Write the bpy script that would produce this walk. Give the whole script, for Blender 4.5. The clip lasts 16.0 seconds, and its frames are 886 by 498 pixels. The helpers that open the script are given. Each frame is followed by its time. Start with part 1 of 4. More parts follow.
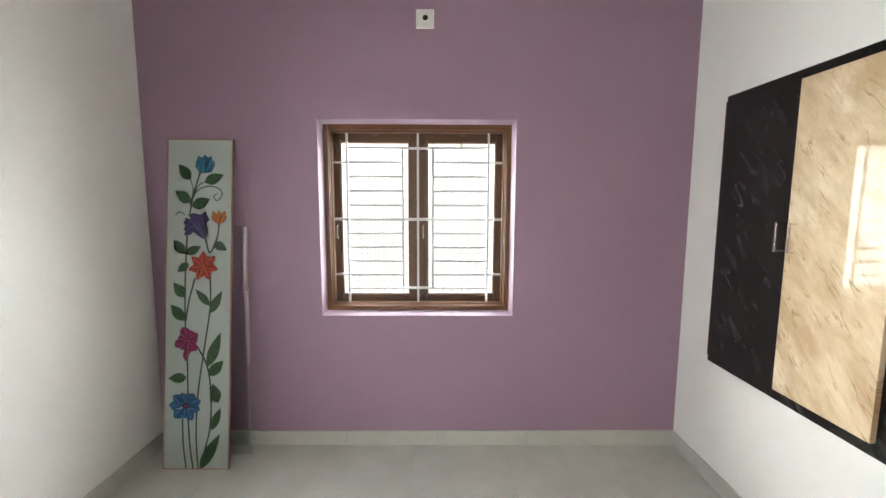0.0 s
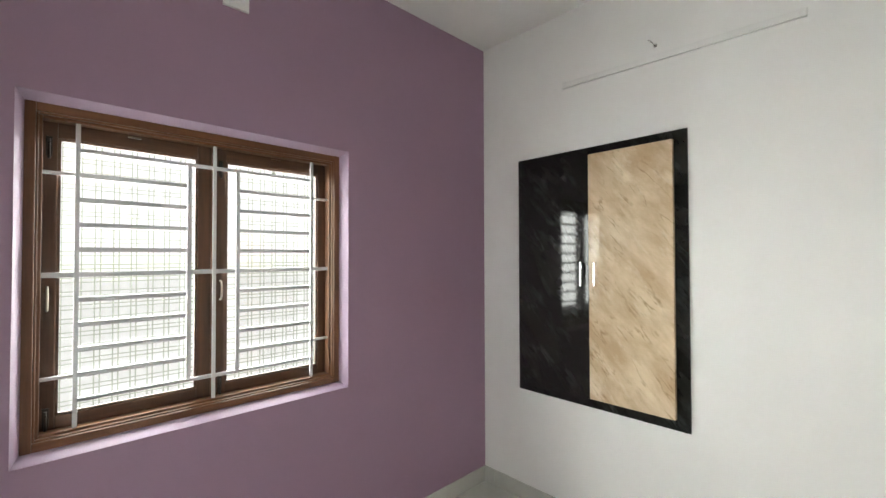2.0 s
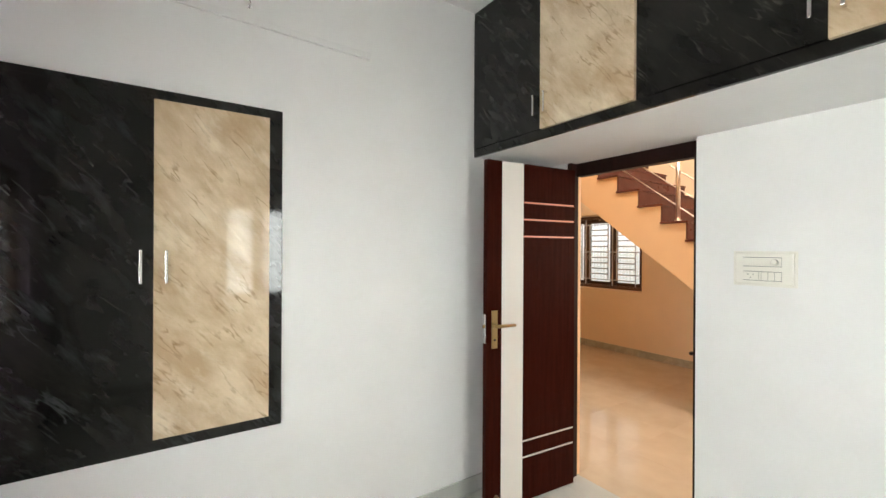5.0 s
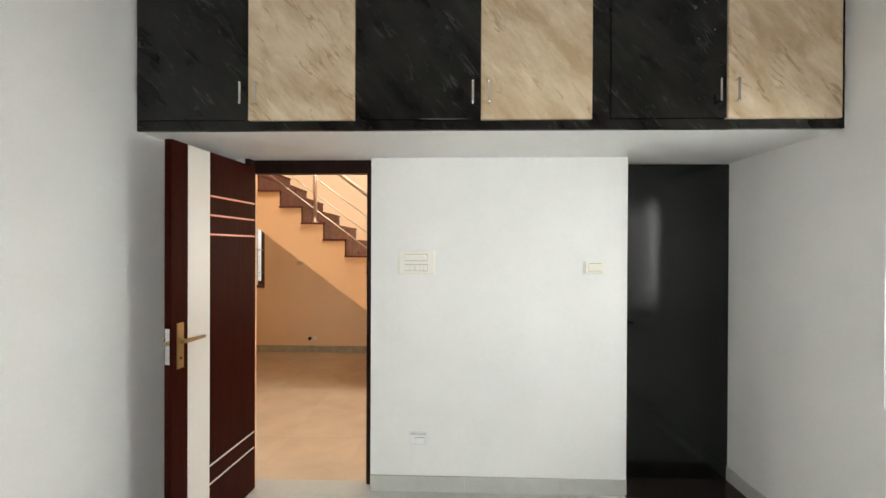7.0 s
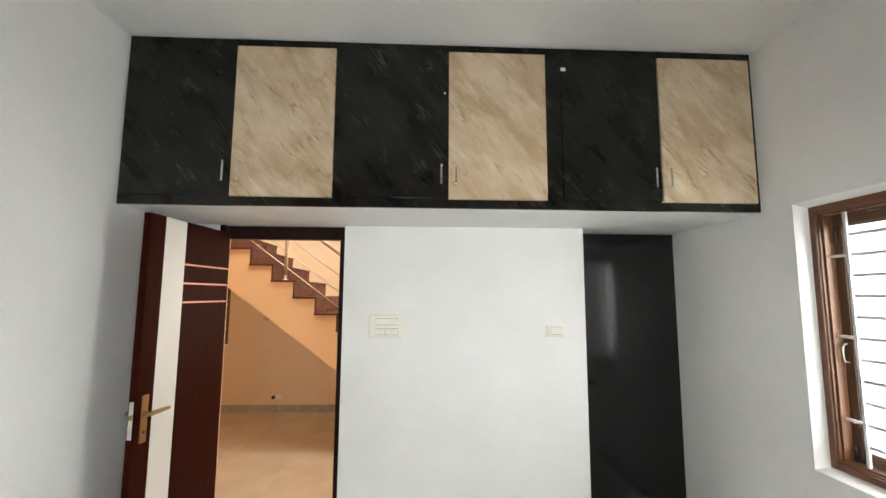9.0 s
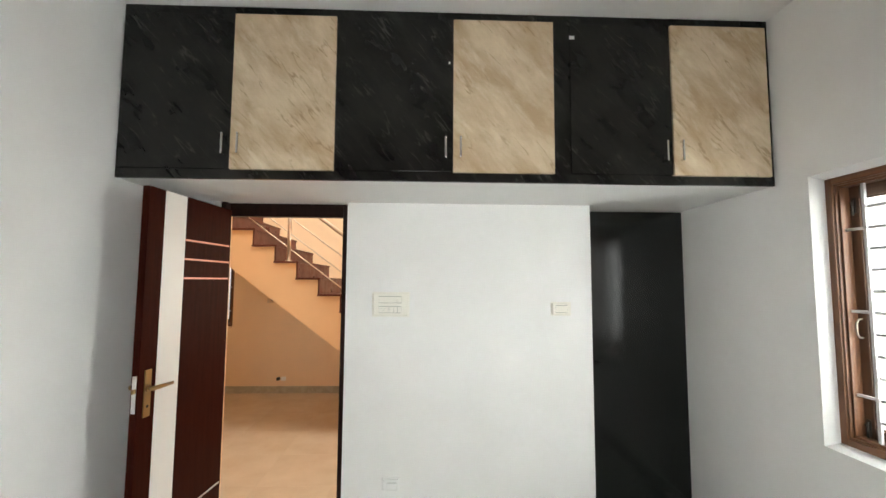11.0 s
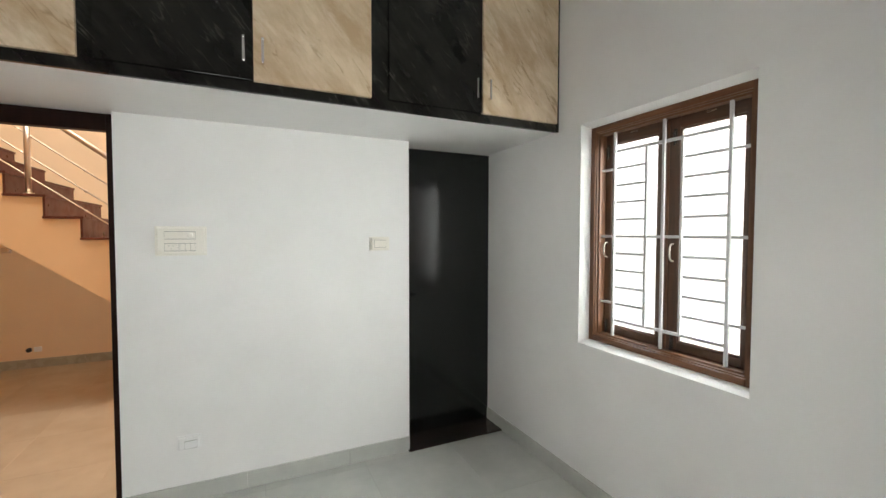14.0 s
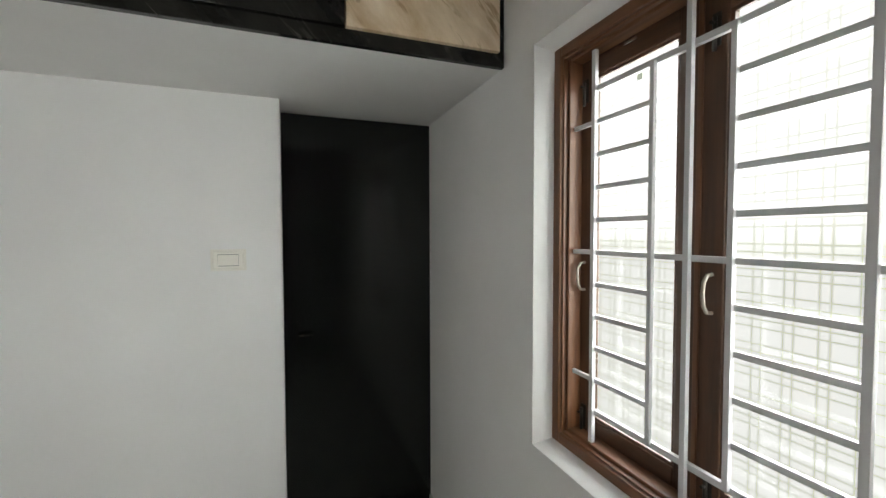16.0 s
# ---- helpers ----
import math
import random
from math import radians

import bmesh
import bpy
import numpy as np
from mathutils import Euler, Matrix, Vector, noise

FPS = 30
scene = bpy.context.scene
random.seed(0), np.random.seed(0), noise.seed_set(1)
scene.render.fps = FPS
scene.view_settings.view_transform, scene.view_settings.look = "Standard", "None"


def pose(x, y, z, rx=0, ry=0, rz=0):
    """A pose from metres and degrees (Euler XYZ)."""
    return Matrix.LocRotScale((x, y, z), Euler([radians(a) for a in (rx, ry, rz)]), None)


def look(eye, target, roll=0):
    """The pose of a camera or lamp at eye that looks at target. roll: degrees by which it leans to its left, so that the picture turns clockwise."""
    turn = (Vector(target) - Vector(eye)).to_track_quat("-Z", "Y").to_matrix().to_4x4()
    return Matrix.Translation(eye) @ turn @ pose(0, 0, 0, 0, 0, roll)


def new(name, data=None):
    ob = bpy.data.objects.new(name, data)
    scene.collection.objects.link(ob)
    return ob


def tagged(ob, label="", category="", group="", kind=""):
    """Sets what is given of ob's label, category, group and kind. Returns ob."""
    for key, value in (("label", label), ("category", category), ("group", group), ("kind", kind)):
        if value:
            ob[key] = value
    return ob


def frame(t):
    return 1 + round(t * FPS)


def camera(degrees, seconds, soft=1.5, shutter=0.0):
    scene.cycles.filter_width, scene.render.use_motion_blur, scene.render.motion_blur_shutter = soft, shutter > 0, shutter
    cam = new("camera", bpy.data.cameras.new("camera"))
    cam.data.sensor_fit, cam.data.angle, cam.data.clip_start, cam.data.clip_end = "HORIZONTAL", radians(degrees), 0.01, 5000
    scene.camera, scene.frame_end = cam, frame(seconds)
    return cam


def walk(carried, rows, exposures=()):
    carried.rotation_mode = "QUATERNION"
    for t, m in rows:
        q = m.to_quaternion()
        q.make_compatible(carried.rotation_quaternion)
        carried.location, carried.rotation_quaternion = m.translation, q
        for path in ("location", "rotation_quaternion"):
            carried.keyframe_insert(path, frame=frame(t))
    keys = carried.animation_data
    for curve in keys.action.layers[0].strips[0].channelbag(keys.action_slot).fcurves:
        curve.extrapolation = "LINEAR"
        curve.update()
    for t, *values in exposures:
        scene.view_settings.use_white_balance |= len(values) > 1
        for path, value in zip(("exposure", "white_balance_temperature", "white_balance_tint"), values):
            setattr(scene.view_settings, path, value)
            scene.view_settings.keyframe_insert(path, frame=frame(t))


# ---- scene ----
cam = camera(93.7, 16.0, soft=1.5)
PATH = [
    (0, (0.112, 0.081, 1.615), (0.127, 2.067, 1.389), 0.20),
    (0.5, (0.002, 0.136, 1.583), (0.174, 2.128, 1.535), 0.15),
    (1, (-0.144, 0.314, 1.532), (0.369, 2.247, 1.562), 0.05),
    (1.5, (-0.33, 0.54, 1.539), (0.637, 2.292, 1.583), -0.10),
    (2, (-0.574, 0.784, 1.562), (0.814, 2.224, 1.599), -0.15),
    (2.5, (-0.667, 1.068, 1.558), (1.042, 2.107, 1.584), -0.20),
    (3, (-0.687, 1.296, 1.577), (1.208, 1.934, 1.586), -0.10),
    (3.5, (-0.756, 1.476, 1.575), (1.227, 1.736, 1.573), 0.05),
    (4, (-0.706, 1.595, 1.54), (1.287, 1.438, 1.541), 0.00),
    (4.5, (-0.549, 1.689, 1.56), (1.353, 1.07, 1.548), 0.30),
    (5, (-0.39, 1.877, 1.541), (1.265, 0.754, 1.539), 0.30),
    (5.2, (-0.332, 1.949, 1.54), (1.176, 0.635, 1.538), 0.30),
    (7.3, (0.119, 2.272, 1.554), (0.072, 0.272, 1.558), 0.20),
    (7.5, (0.117, 2.295, 1.556), (0.035, 0.297, 1.584), 0.16),
    (8, (0.113, 2.35, 1.611), (0.005, 0.354, 1.699), 0.16),
    (8.5, (0.111, 2.374, 1.654), (0.011, 0.384, 1.83), 0.26),
    (8.7, (0.104, 2.385, 1.668), (0.014, 0.399, 1.885), 0.30),
    (10.8, (0.109, 2.332, 1.626), (0.038, 0.343, 1.823), 0.32),
    (11, (0.107, 2.334, 1.611), (0.039, 0.34, 1.764), 0.34),
    (11.5, (0.104, 2.324, 1.57), (0.025, 0.326, 1.608), 0.34),
    (12, (0.093, 2.294, 1.53), (-0.045, 0.299, 1.489), 0.22),
    (12.5, (0.065, 2.286, 1.521), (-0.2, 0.305, 1.443), 0.18),
    (13, (0.057, 2.273, 1.514), (-0.396, 0.327, 1.426), 0.12),
    (13.5, (0.045, 2.277, 1.499), (-0.62, 0.393, 1.418), 0.16),
    (14, (0.016, 2.268, 1.5), (-0.83, 0.457, 1.425), 0.06),
    (14.5, (-0.108, 2.196, 1.499), (-1.066, 0.443, 1.426), -0.10),
    (15, (-0.423, 2.077, 1.519), (-1.408, 0.338, 1.447), -0.14),
    (15.5, (-0.723, 1.846, 1.518), (-1.621, 0.06, 1.448), -0.20),
    (16, (-0.991, 1.548, 1.541), (-1.694, -0.323, 1.465), -0.18),
]
walk(cam, [(t, look(eye, target, roll)) for t, eye, target, roll in PATH],
     [(0.0, 0.34), (0.5, 0.35), (1.0, 0.26), (1.5, 0.1), (2.0, -0.22), (2.5, -0.34), (3.5, -0.14), (4.0, -0.02), (4.5, -0.03), (5.0, -0.13), (8.5, -0.33), (12.5, -0.38), (14.0, -0.58), (14.5, -0.6), (15.0, -0.56), (15.5, -0.72), (16.0, -1.27)])

# ---- light ----
world = bpy.data.worlds.new("world")
world.use_nodes = True
scene.world = world
sky = world.node_tree.nodes.new("ShaderNodeTexSky")
sky.sky_type, sky.sun_disc = "NISHITA", False
sky.sun_elevation, sky.sun_rotation = radians(61), radians(90)
world.node_tree.links.new(sky.outputs[0], world.node_tree.nodes["Background"].inputs[0])
world.node_tree.nodes["Background"].inputs[1].default_value = 0.12
sun = new("sun", bpy.data.lights.new("sun", "SUN"))
sun.data.energy, sun.data.angle, sun.data.color = 3.0, radians(0.5), (1.0, 0.95, 0.88)
sun.matrix_world = look((5, 0, 9), (0, 0, 0))


def daylight(name, eye, target, width, height, watts, colour):
    lamp = new(name, bpy.data.lights.new(name, "AREA"))
    lamp.data.shape, lamp.data.size, lamp.data.size_y = "RECTANGLE", width, height
    lamp.data.energy, lamp.data.color = watts, colour
    lamp.matrix_world = look(eye, target)
    return lamp


# the open sky in front of the two room windows
daylight("daylight_north", (-0.031, 3.93, 2.10), (-0.031, 0.0, 1.86), 6.0, 2.55, 1330, (0.97, 1.0, 0.965))
daylight("daylight_west", (-2.95, 0.885, 2.09), (1.0, 0.885, 1.85), 5.0, 2.55, 1090, (0.96, 1.0, 0.985))
# fill lamp added for the wall under the stairs
daylight("fill_hall", (-1.90, -3.21, 1.50), (2.0, -3.36, 1.20), 0.85, 1.2, 46, (1.0, 0.95, 0.86))
# unseen fill lamp added high up, lighting the stair hall from above
daylight("fill_upper", (1.0, -1.55, 4.40), (1.5, -3.1, 1.4), 2.6, 1.2, 165, (1.0, 0.95, 0.86))

# ---- materials ----


def material(name, colour, rough=0.5, metal=0.0, spec=0.5):
    m = bpy.data.materials.new(name)
    m.use_nodes = True
    b = m.node_tree.nodes["Principled BSDF"]
    b.inputs["Base Color"].default_value = (*colour, 1)
    b.inputs["Roughness"].default_value = rough
    b.inputs["Metallic"].default_value = metal
    b.inputs["Specular IOR Level"].default_value = spec
    return m, m.node_tree.nodes, m.node_tree.links, b


def coords(nodes, links, scale, turn=(0, 0, 0)):
    tc = nodes.new("ShaderNodeTexCoord")
    mp = nodes.new("ShaderNodeMapping")
    mp.inputs["Scale"].default_value = scale
    mp.inputs["Rotation"].default_value = [radians(a) for a in turn]
    links.new(tc.outputs["Object"], mp.inputs[0])
    return mp


def noise_of(nodes, links, vec, scale, detail=4, rough=0.55):
    n = nodes.new("ShaderNodeTexNoise")
    n.inputs["Scale"].default_value, n.inputs["Detail"].default_value, n.inputs["Roughness"].default_value = scale, detail, rough
    links.new(vec.outputs[0], n.inputs["Vector"])
    return n


def ramp(nodes, links, src, stops):
    r = nodes.new("ShaderNodeValToRGB")
    while len(r.color_ramp.elements) < len(stops):
        r.color_ramp.elements.new(0.5)
    for e, (p, c) in zip(r.color_ramp.elements, stops):
        e.position, e.color = p, (*c, 1)
    links.new(src, r.inputs[0])
    return r


def bump(nodes, links, height, b, strength, distance):
    n = nodes.new("ShaderNodeBump")
    n.inputs["Strength"].default_value, n.inputs["Distance"].default_value = strength, distance
    links.new(height, n.inputs["Height"])
    links.new(n.outputs[0], b.inputs["Normal"])


def paint(name, colour, rough=0.55, spec=0.35):
    """Rolled emulsion: faint cloudiness and roller grain."""
    m, nodes, links, b = material(name, colour, rough, 0, spec)
    vec = coords(nodes, links, (1, 1, 1))
    big = noise_of(nodes, links, vec, 1.7, 3)
    dark = tuple(c * 0.955 for c in colour)
    lite = tuple(min(1, c * 1.03) for c in colour)
    r = ramp(nodes, links, big.outputs[0], [(0.3, dark), (0.7, lite)])
    links.new(r.outputs[0], b.inputs["Base Color"])
    fine = noise_of(nodes, links, vec, 260, 2)
    bump(nodes, links, fine.outputs[0], b, 0.12, 0.0015)
    return m


def tile_stone(name, a, c, rough, spec=0.5):
    """Polished vitrified tile: cloudy body, each tile of a slightly different tone."""
    m, nodes, links, b = material(name, a, rough, 0, spec)
    vec = coords(nodes, links, (1, 1, 1))
    info = nodes.new("ShaderNodeObjectInfo")
    add = nodes.new("ShaderNodeVectorMath")
    add.operation = "ADD"
    links.new(vec.outputs[0], add.inputs[0])
    sc = nodes.new("ShaderNodeMath")
    sc.operation, sc.inputs[1].default_value = "MULTIPLY", 40.0
    links.new(info.outputs["Random"], sc.inputs[0])
    links.new(sc.outputs[0], add.inputs[1])
    n = noise_of(nodes, links, add, 3.2, 8, 0.62)
    r = ramp(nodes, links, n.outputs[0], [(0.32, a), (0.68, c)])
    links.new(r.outputs[0], b.inputs["Base Color"])
    n2 = noise_of(nodes, links, add, 9, 4)
    r2 = ramp(nodes, links, n2.outputs[0], [(0.3, (rough * 0.75,) * 3), (0.75, (rough * 1.5,) * 3)])
    links.new(r2.outputs[0], b.inputs["Roughness"])
    return m


def wood(name, dark, lite, rough, axis, spec=0.5):
    m, nodes, links, b = material(name, dark, rough, 0, spec)
    scale = [14, 14, 14]
    scale[axis] = 0.9
    vec = coords(nodes, links, scale)
    n = noise_of(nodes, links, vec, 3.0, 9, 0.62)
    r = ramp(nodes, links, n.outputs[0], [(0.30, dark), (0.72, lite)])
    links.new(r.outputs[0], b.inputs["Base Color"])
    bump(nodes, links, n.outputs[0], b, 0.12, 0.002)
    return m


def math_node(nodes, links, op, a, b=None):
    n = nodes.new("ShaderNodeMath")
    n.operation = op
    for k, v in enumerate((a, b)):
        if isinstance(v, (int, float)):
            n.inputs[k].default_value = v
        elif v is not None:
            links.new(v, n.inputs[k])
    return n.outputs[0]


def blend(nodes, links, fac, a, b):
    """Mix of two colours, each a socket or a value."""
    n = nodes.new("ShaderNodeMix")
    n.data_type = "RGBA"
    links.new(fac, n.inputs[0])
    for k, v in ((6, a), (7, b)):
        if isinstance(v, tuple):
            n.inputs[k].default_value = (*v, 1)
        else:
            links.new(v, n.inputs[k])
    return n.outputs[2]


def marble(name, base, tint, vein, pale, turn, rough, spec, offset=0.0, veins=0.9, pales=0.4, sparse=0.47):
    """Printed laminate: smoky ground drawn out along one diagonal, with short dark dashes and pale smears along it."""
    m, nodes, links, b = material(name, base, rough, 0, spec)
    tc = nodes.new("ShaderNodeTexCoord")
    mp0 = nodes.new("ShaderNodeMapping")
    mp0.inputs["Rotation"].default_value = [radians(a) for a in turn]
    mp0.inputs["Location"].default_value = (offset, offset * 0.7, offset * 1.3)
    links.new(tc.outputs["Object"], mp0.inputs[0])

    def stretched(across, shift=0.0):
        mp = nodes.new("ShaderNodeMapping")
        mp.inputs["Scale"].default_value = (1.0, 1.0, across)
        mp.inputs["Location"].default_value = (shift, shift * 1.7, shift * 0.6)
        links.new(mp0.outputs[0], mp.inputs[0])
        return mp

    def streaks(across, scale, detail, rough_, shift, bend=0.25):
        n = noise_of(nodes, links, stretched(across, shift), scale, detail, rough_)
        n.inputs["Distortion"].default_value = bend
        return n.outputs[0]

    cloud = ramp(nodes, links, streaks(2.6, 3.2, 7, 0.62, 0.0), [(0.36, base), (0.62, tint)])
    fine = ramp(nodes, links, streaks(4.0, 11.0, 5, 0.65, 5.2), [(0.35, (0, 0, 0)), (0.75, (1, 1, 1))])
    ground = blend(nodes, links, math_node(nodes, links, "MULTIPLY", fine.outputs[0], 0.35), cloud.outputs[0], base)
    # dashes: a narrow band of a drawn-out noise, broken up
    off = math_node(nodes, links, "ABSOLUTE", math_node(nodes, links, "SUBTRACT", streaks(6.0, 3.0, 3, 0.5, 2.1, 0.12), 0.5))
    line = ramp(nodes, links, off, [(0.0, (1, 1, 1)), (0.007, (0.75, 0.75, 0.75)), (0.024, (0, 0, 0))])
    brk = ramp(nodes, links, noise_of(nodes, links, stretched(1.6, 7.7), 6.5, 5, 0.6).outputs[0], [(sparse, (0, 0, 0)), (sparse + 0.15, (1, 1, 1))])
    dash = math_node(nodes, links, "MULTIPLY", math_node(nodes, links, "MULTIPLY", line.outputs[0], brk.outputs[0]), veins)
    dark = blend(nodes, links, dash, ground, vein)
    smear = ramp(nodes, links, streaks(3.4, 4.6, 6, 0.6, 9.3, 0.2), [(0.56, (0, 0, 0)), (0.74, (1, 1, 1))])
    out = blend(nodes, links, math_node(nodes, links, "MULTIPLY", smear.outputs[0], pales), dark, pale)
    links.new(out, b.inputs["Base Color"])
    return m


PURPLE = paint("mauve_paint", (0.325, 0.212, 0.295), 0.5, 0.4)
# lining of the north window reveal, paler and bluer than the wall
LILAC = paint("lilac_reveal", (0.43, 0.325, 0.43), 0.5)
WHITE = paint("white_paint", (0.80, 0.795, 0.78), 0.5, 0.4)
CEIL = paint("ceiling_paint", (0.82, 0.815, 0.80), 0.7, 0.2)
PEACH = paint("peach_paint", (0.79, 0.53, 0.300), 0.5, 0.35)
# hall south and east walls: yellower and paler than the stair flank
HALL_CREAM = paint("yellow_cream_hall", (0.79, 0.605, 0.405), 0.5, 0.35)
TILE = tile_stone("grey_floor_tile", (0.455, 0.463, 0.428), (0.530, 0.536, 0.498), 0.11)
SKIRT = tile_stone("grey_skirting_tile", (0.45, 0.455, 0.42), (0.53, 0.535, 0.495), 0.10)
HALL_SKIRT = tile_stone("olive_grey_skirting_tile", (0.350, 0.325, 0.250), (0.410, 0.380, 0.295), 0.25)
HALL_TILE = tile_stone("cream_floor_tile", (0.52, 0.41, 0.29), (0.59, 0.475, 0.345), 0.07)
BOUNCE_SHEET = paint("pale_bounce_sheet", (0.46, 0.45, 0.42), 0.85, 0.2)
GROUT, *_ = material("grout", (0.36, 0.365, 0.34), 0.8)
HALL_GROUT, *_ = material("cream_grout", (0.50, 0.40, 0.27), 0.8)
TEAK = wood("teak_upright", (0.088, 0.036, 0.016), (0.195, 0.085, 0.038), 0.40, 2)
# sashes: the frame's teak darkened for the backlit shade they stand in
SASH = wood("shaded_teak_upright", (0.040, 0.018, 0.009), (0.100, 0.046, 0.023), 0.42, 2)
SASH_H = wood("shaded_teak_level", (0.040, 0.018, 0.009), (0.100, 0.046, 0.023), 0.42, 0)
TEAK_H = wood("teak_level", (0.088, 0.036, 0.016), (0.195, 0.085, 0.038), 0.40, 0)
WENGE = wood("dark_door_veneer", (0.0220, 0.0034, 0.0017), (0.0370, 0.0066, 0.0034), 0.42, 2, 0.03)
WENGE_FRAME = wood("dark_frame_wood", (0.012, 0.0052, 0.0042), (0.022, 0.009, 0.007), 0.40, 2, 0.12)
CREAM_STRIPE, *_ = material("cream_laminate", (0.71, 0.675, 0.625), 0.35)
PINK_STRIPE, *_ = material("copper_inlay", (0.62, 0.27, 0.20), 0.35, 0.3)
BLACK_TONES = (0.0058, 0.0057, 0.0050), (0.0190, 0.0182, 0.0158), (0.085, 0.082, 0.074), (0.034, 0.034, 0.031)
BEIGE_TONES = (0.505, 0.368, 0.224), (0.738, 0.602, 0.426), (0.315, 0.205, 0.105), (0.840, 0.745, 0.580)
BLACK = marble("black_marble_laminate", *BLACK_TONES, (0, 50, 0), 0.10, 0.28, 0.0, 0.75, 0.55, 0.50)
BEIGE = marble("beige_marble_laminate", *BEIGE_TONES, (0, 50, 0), 0.10, 0.33, 1.4, 0.75, 0.6)
BLACK_EAST = marble("black_marble_laminate_side", *BLACK_TONES[:2], (0.088, 0.098, 0.098), (0.050, 0.056, 0.057), (-50, 0, 0), 0.060, 0.42, 3.3, 0.5, 0.75, 0.53)
BEIGE_EAST = marble("beige_marble_laminate_side", *BEIGE_TONES, (-50, 0, 0), 0.025, 0.20, 4.6, 0.85, 0.6)
BLACK_DOOR, *_ = material("black_laminate", (0.0030, 0.0036, 0.0034), 0.16, 0, 0.42)
CHROME, *_ = material("chrome", (0.75, 0.74, 0.72), 0.18, 1.0)
BRASS, *_ = material("antique_brass", (0.40, 0.27, 0.12), 0.3, 1.0)
GRILL, *_ = material("white_grille_enamel", (0.62, 0.62, 0.63), 0.4)
PLASTIC, *_ = material("ivory_switch_plastic", (0.80, 0.775, 0.70), 0.3)
PLASTIC_W, *_ = material("white_plastic", (0.80, 0.80, 0.79), 0.35)
DARK, *_ = material("dark_hole", (0.01, 0.01, 0.01), 0.6)
GRANITE = tile_stone("brown_granite", (0.085, 0.026, 0.017), (0.130, 0.043, 0.029), 0.34, 0.14)
GRANITE_DARK = tile_stone("dark_granite", (0.022, 0.016, 0.014), (0.045, 0.030, 0.026), 0.14)
STEEL, *_ = material("stainless_steel", (0.60, 0.50, 0.40), 0.34, 1.0)


def sheen(nodes, links, base=0.05):
    """How much a thin pane mirrors: little face on, nearly all at a grazing angle."""
    lw = nodes.new("ShaderNodeLayerWeight")
    lw.inputs[0].default_value = 0.5
    pw = nodes.new("ShaderNodeMath")
    pw.operation, pw.inputs[1].default_value = "POWER", 5.0
    links.new(lw.outputs["Facing"], pw.inputs[0])
    ad = nodes.new("ShaderNodeMath")
    ad.operation, ad.inputs[1].default_value, ad.inputs[2].default_value = "MULTIPLY_ADD", 0.9 - base, base
    links.new(pw.outputs[0], ad.inputs[0])
    return ad


def pane_material(name):
    """Clear window glass with a printed check of thin double lines."""
    m, nodes, links, b = material(name, (0.8, 0.8, 0.8), 0.2)
    nodes.remove(b)
    tc = nodes.new("ShaderNodeTexCoord")
    sep = nodes.new("ShaderNodeSeparateXYZ")
    links.new(tc.outputs["Object"], sep.inputs[0])

    def lines(axis, period, offset, width):
        a = nodes.new("ShaderNodeMath")
        a.operation, a.inputs[1].default_value = "ADD", 50 + offset
        links.new(sep.outputs[axis], a.inputs[0])
        w = nodes.new("ShaderNodeMath")
        w.operation, w.inputs[1].default_value = "MODULO", period
        links.new(a.outputs[0], w.inputs[0])
        c = nodes.new("ShaderNodeMath")
        c.operation, c.inputs[1].default_value = "LESS_THAN", width
        links.new(w.outputs[0], c.inputs[0])
        return c

    def most(p, q):
        x = nodes.new("ShaderNodeMath")
        x.operation = "MAXIMUM"
        links.new(p.outputs[0], x.inputs[0])
        links.new(q.outputs[0], x.inputs[1])
        return x

    net = most(most(lines(0, 0.056, 0, 0.0042), lines(0, 0.056, 0.017, 0.0042)),
               most(lines(2, 0.050, 0, 0.0036), lines(2, 0.050, 0.016, 0.0036)))
    clear = nodes.new("ShaderNodeBsdfTransparent")
    clear.inputs[0].default_value = (0.985, 0.985, 0.985, 1)
    printed = nodes.new("ShaderNodeBsdfTransparent")
    printed.inputs[0].default_value = (0.80, 0.81, 0.765, 1)
    gloss = nodes.new("ShaderNodeBsdfGlossy")
    gloss.inputs["Roughness"].default_value = 0.03
    fr = sheen(nodes, links)
    m1, m2 = nodes.new("ShaderNodeMixShader"), nodes.new("ShaderNodeMixShader")
    links.new(net.outputs[0], m1.inputs[0])
    links.new(clear.outputs[0], m1.inputs[1])
    links.new(printed.outputs[0], m1.inputs[2])
    links.new(fr.outputs[0], m2.inputs[0])
    links.new(m1.outputs[0], m2.inputs[1])
    links.new(gloss.outputs[0], m2.inputs[2])
    links.new(m2.outputs[0], nodes["Material Output"].inputs[0])
    return m


PANE = pane_material("checked_window_glass")

# ---- building helpers ----


def add_box(bm, x0, x1, y0, y1, z0, z1, bevel=0.0):
    made = bmesh.ops.create_cube(bm, size=1, matrix=Matrix.Translation(((x0 + x1) / 2, (y0 + y1) / 2, (z0 + z1) / 2)) @ Matrix.Diagonal((abs(x1 - x0), abs(y1 - y0), abs(z1 - z0), 1)))
    if bevel:
        edges = list({e for v in made["verts"] for e in v.link_edges})
        bmesh.ops.bevel(bm, geom=edges, offset=bevel, segments=2, affect="EDGES", profile=0.6)
    return bm


def box(x0, x1, y0, y1, z0, z1, bevel=0.0):
    return add_box(bmesh.new(), x0, x1, y0, y1, z0, z1, bevel)


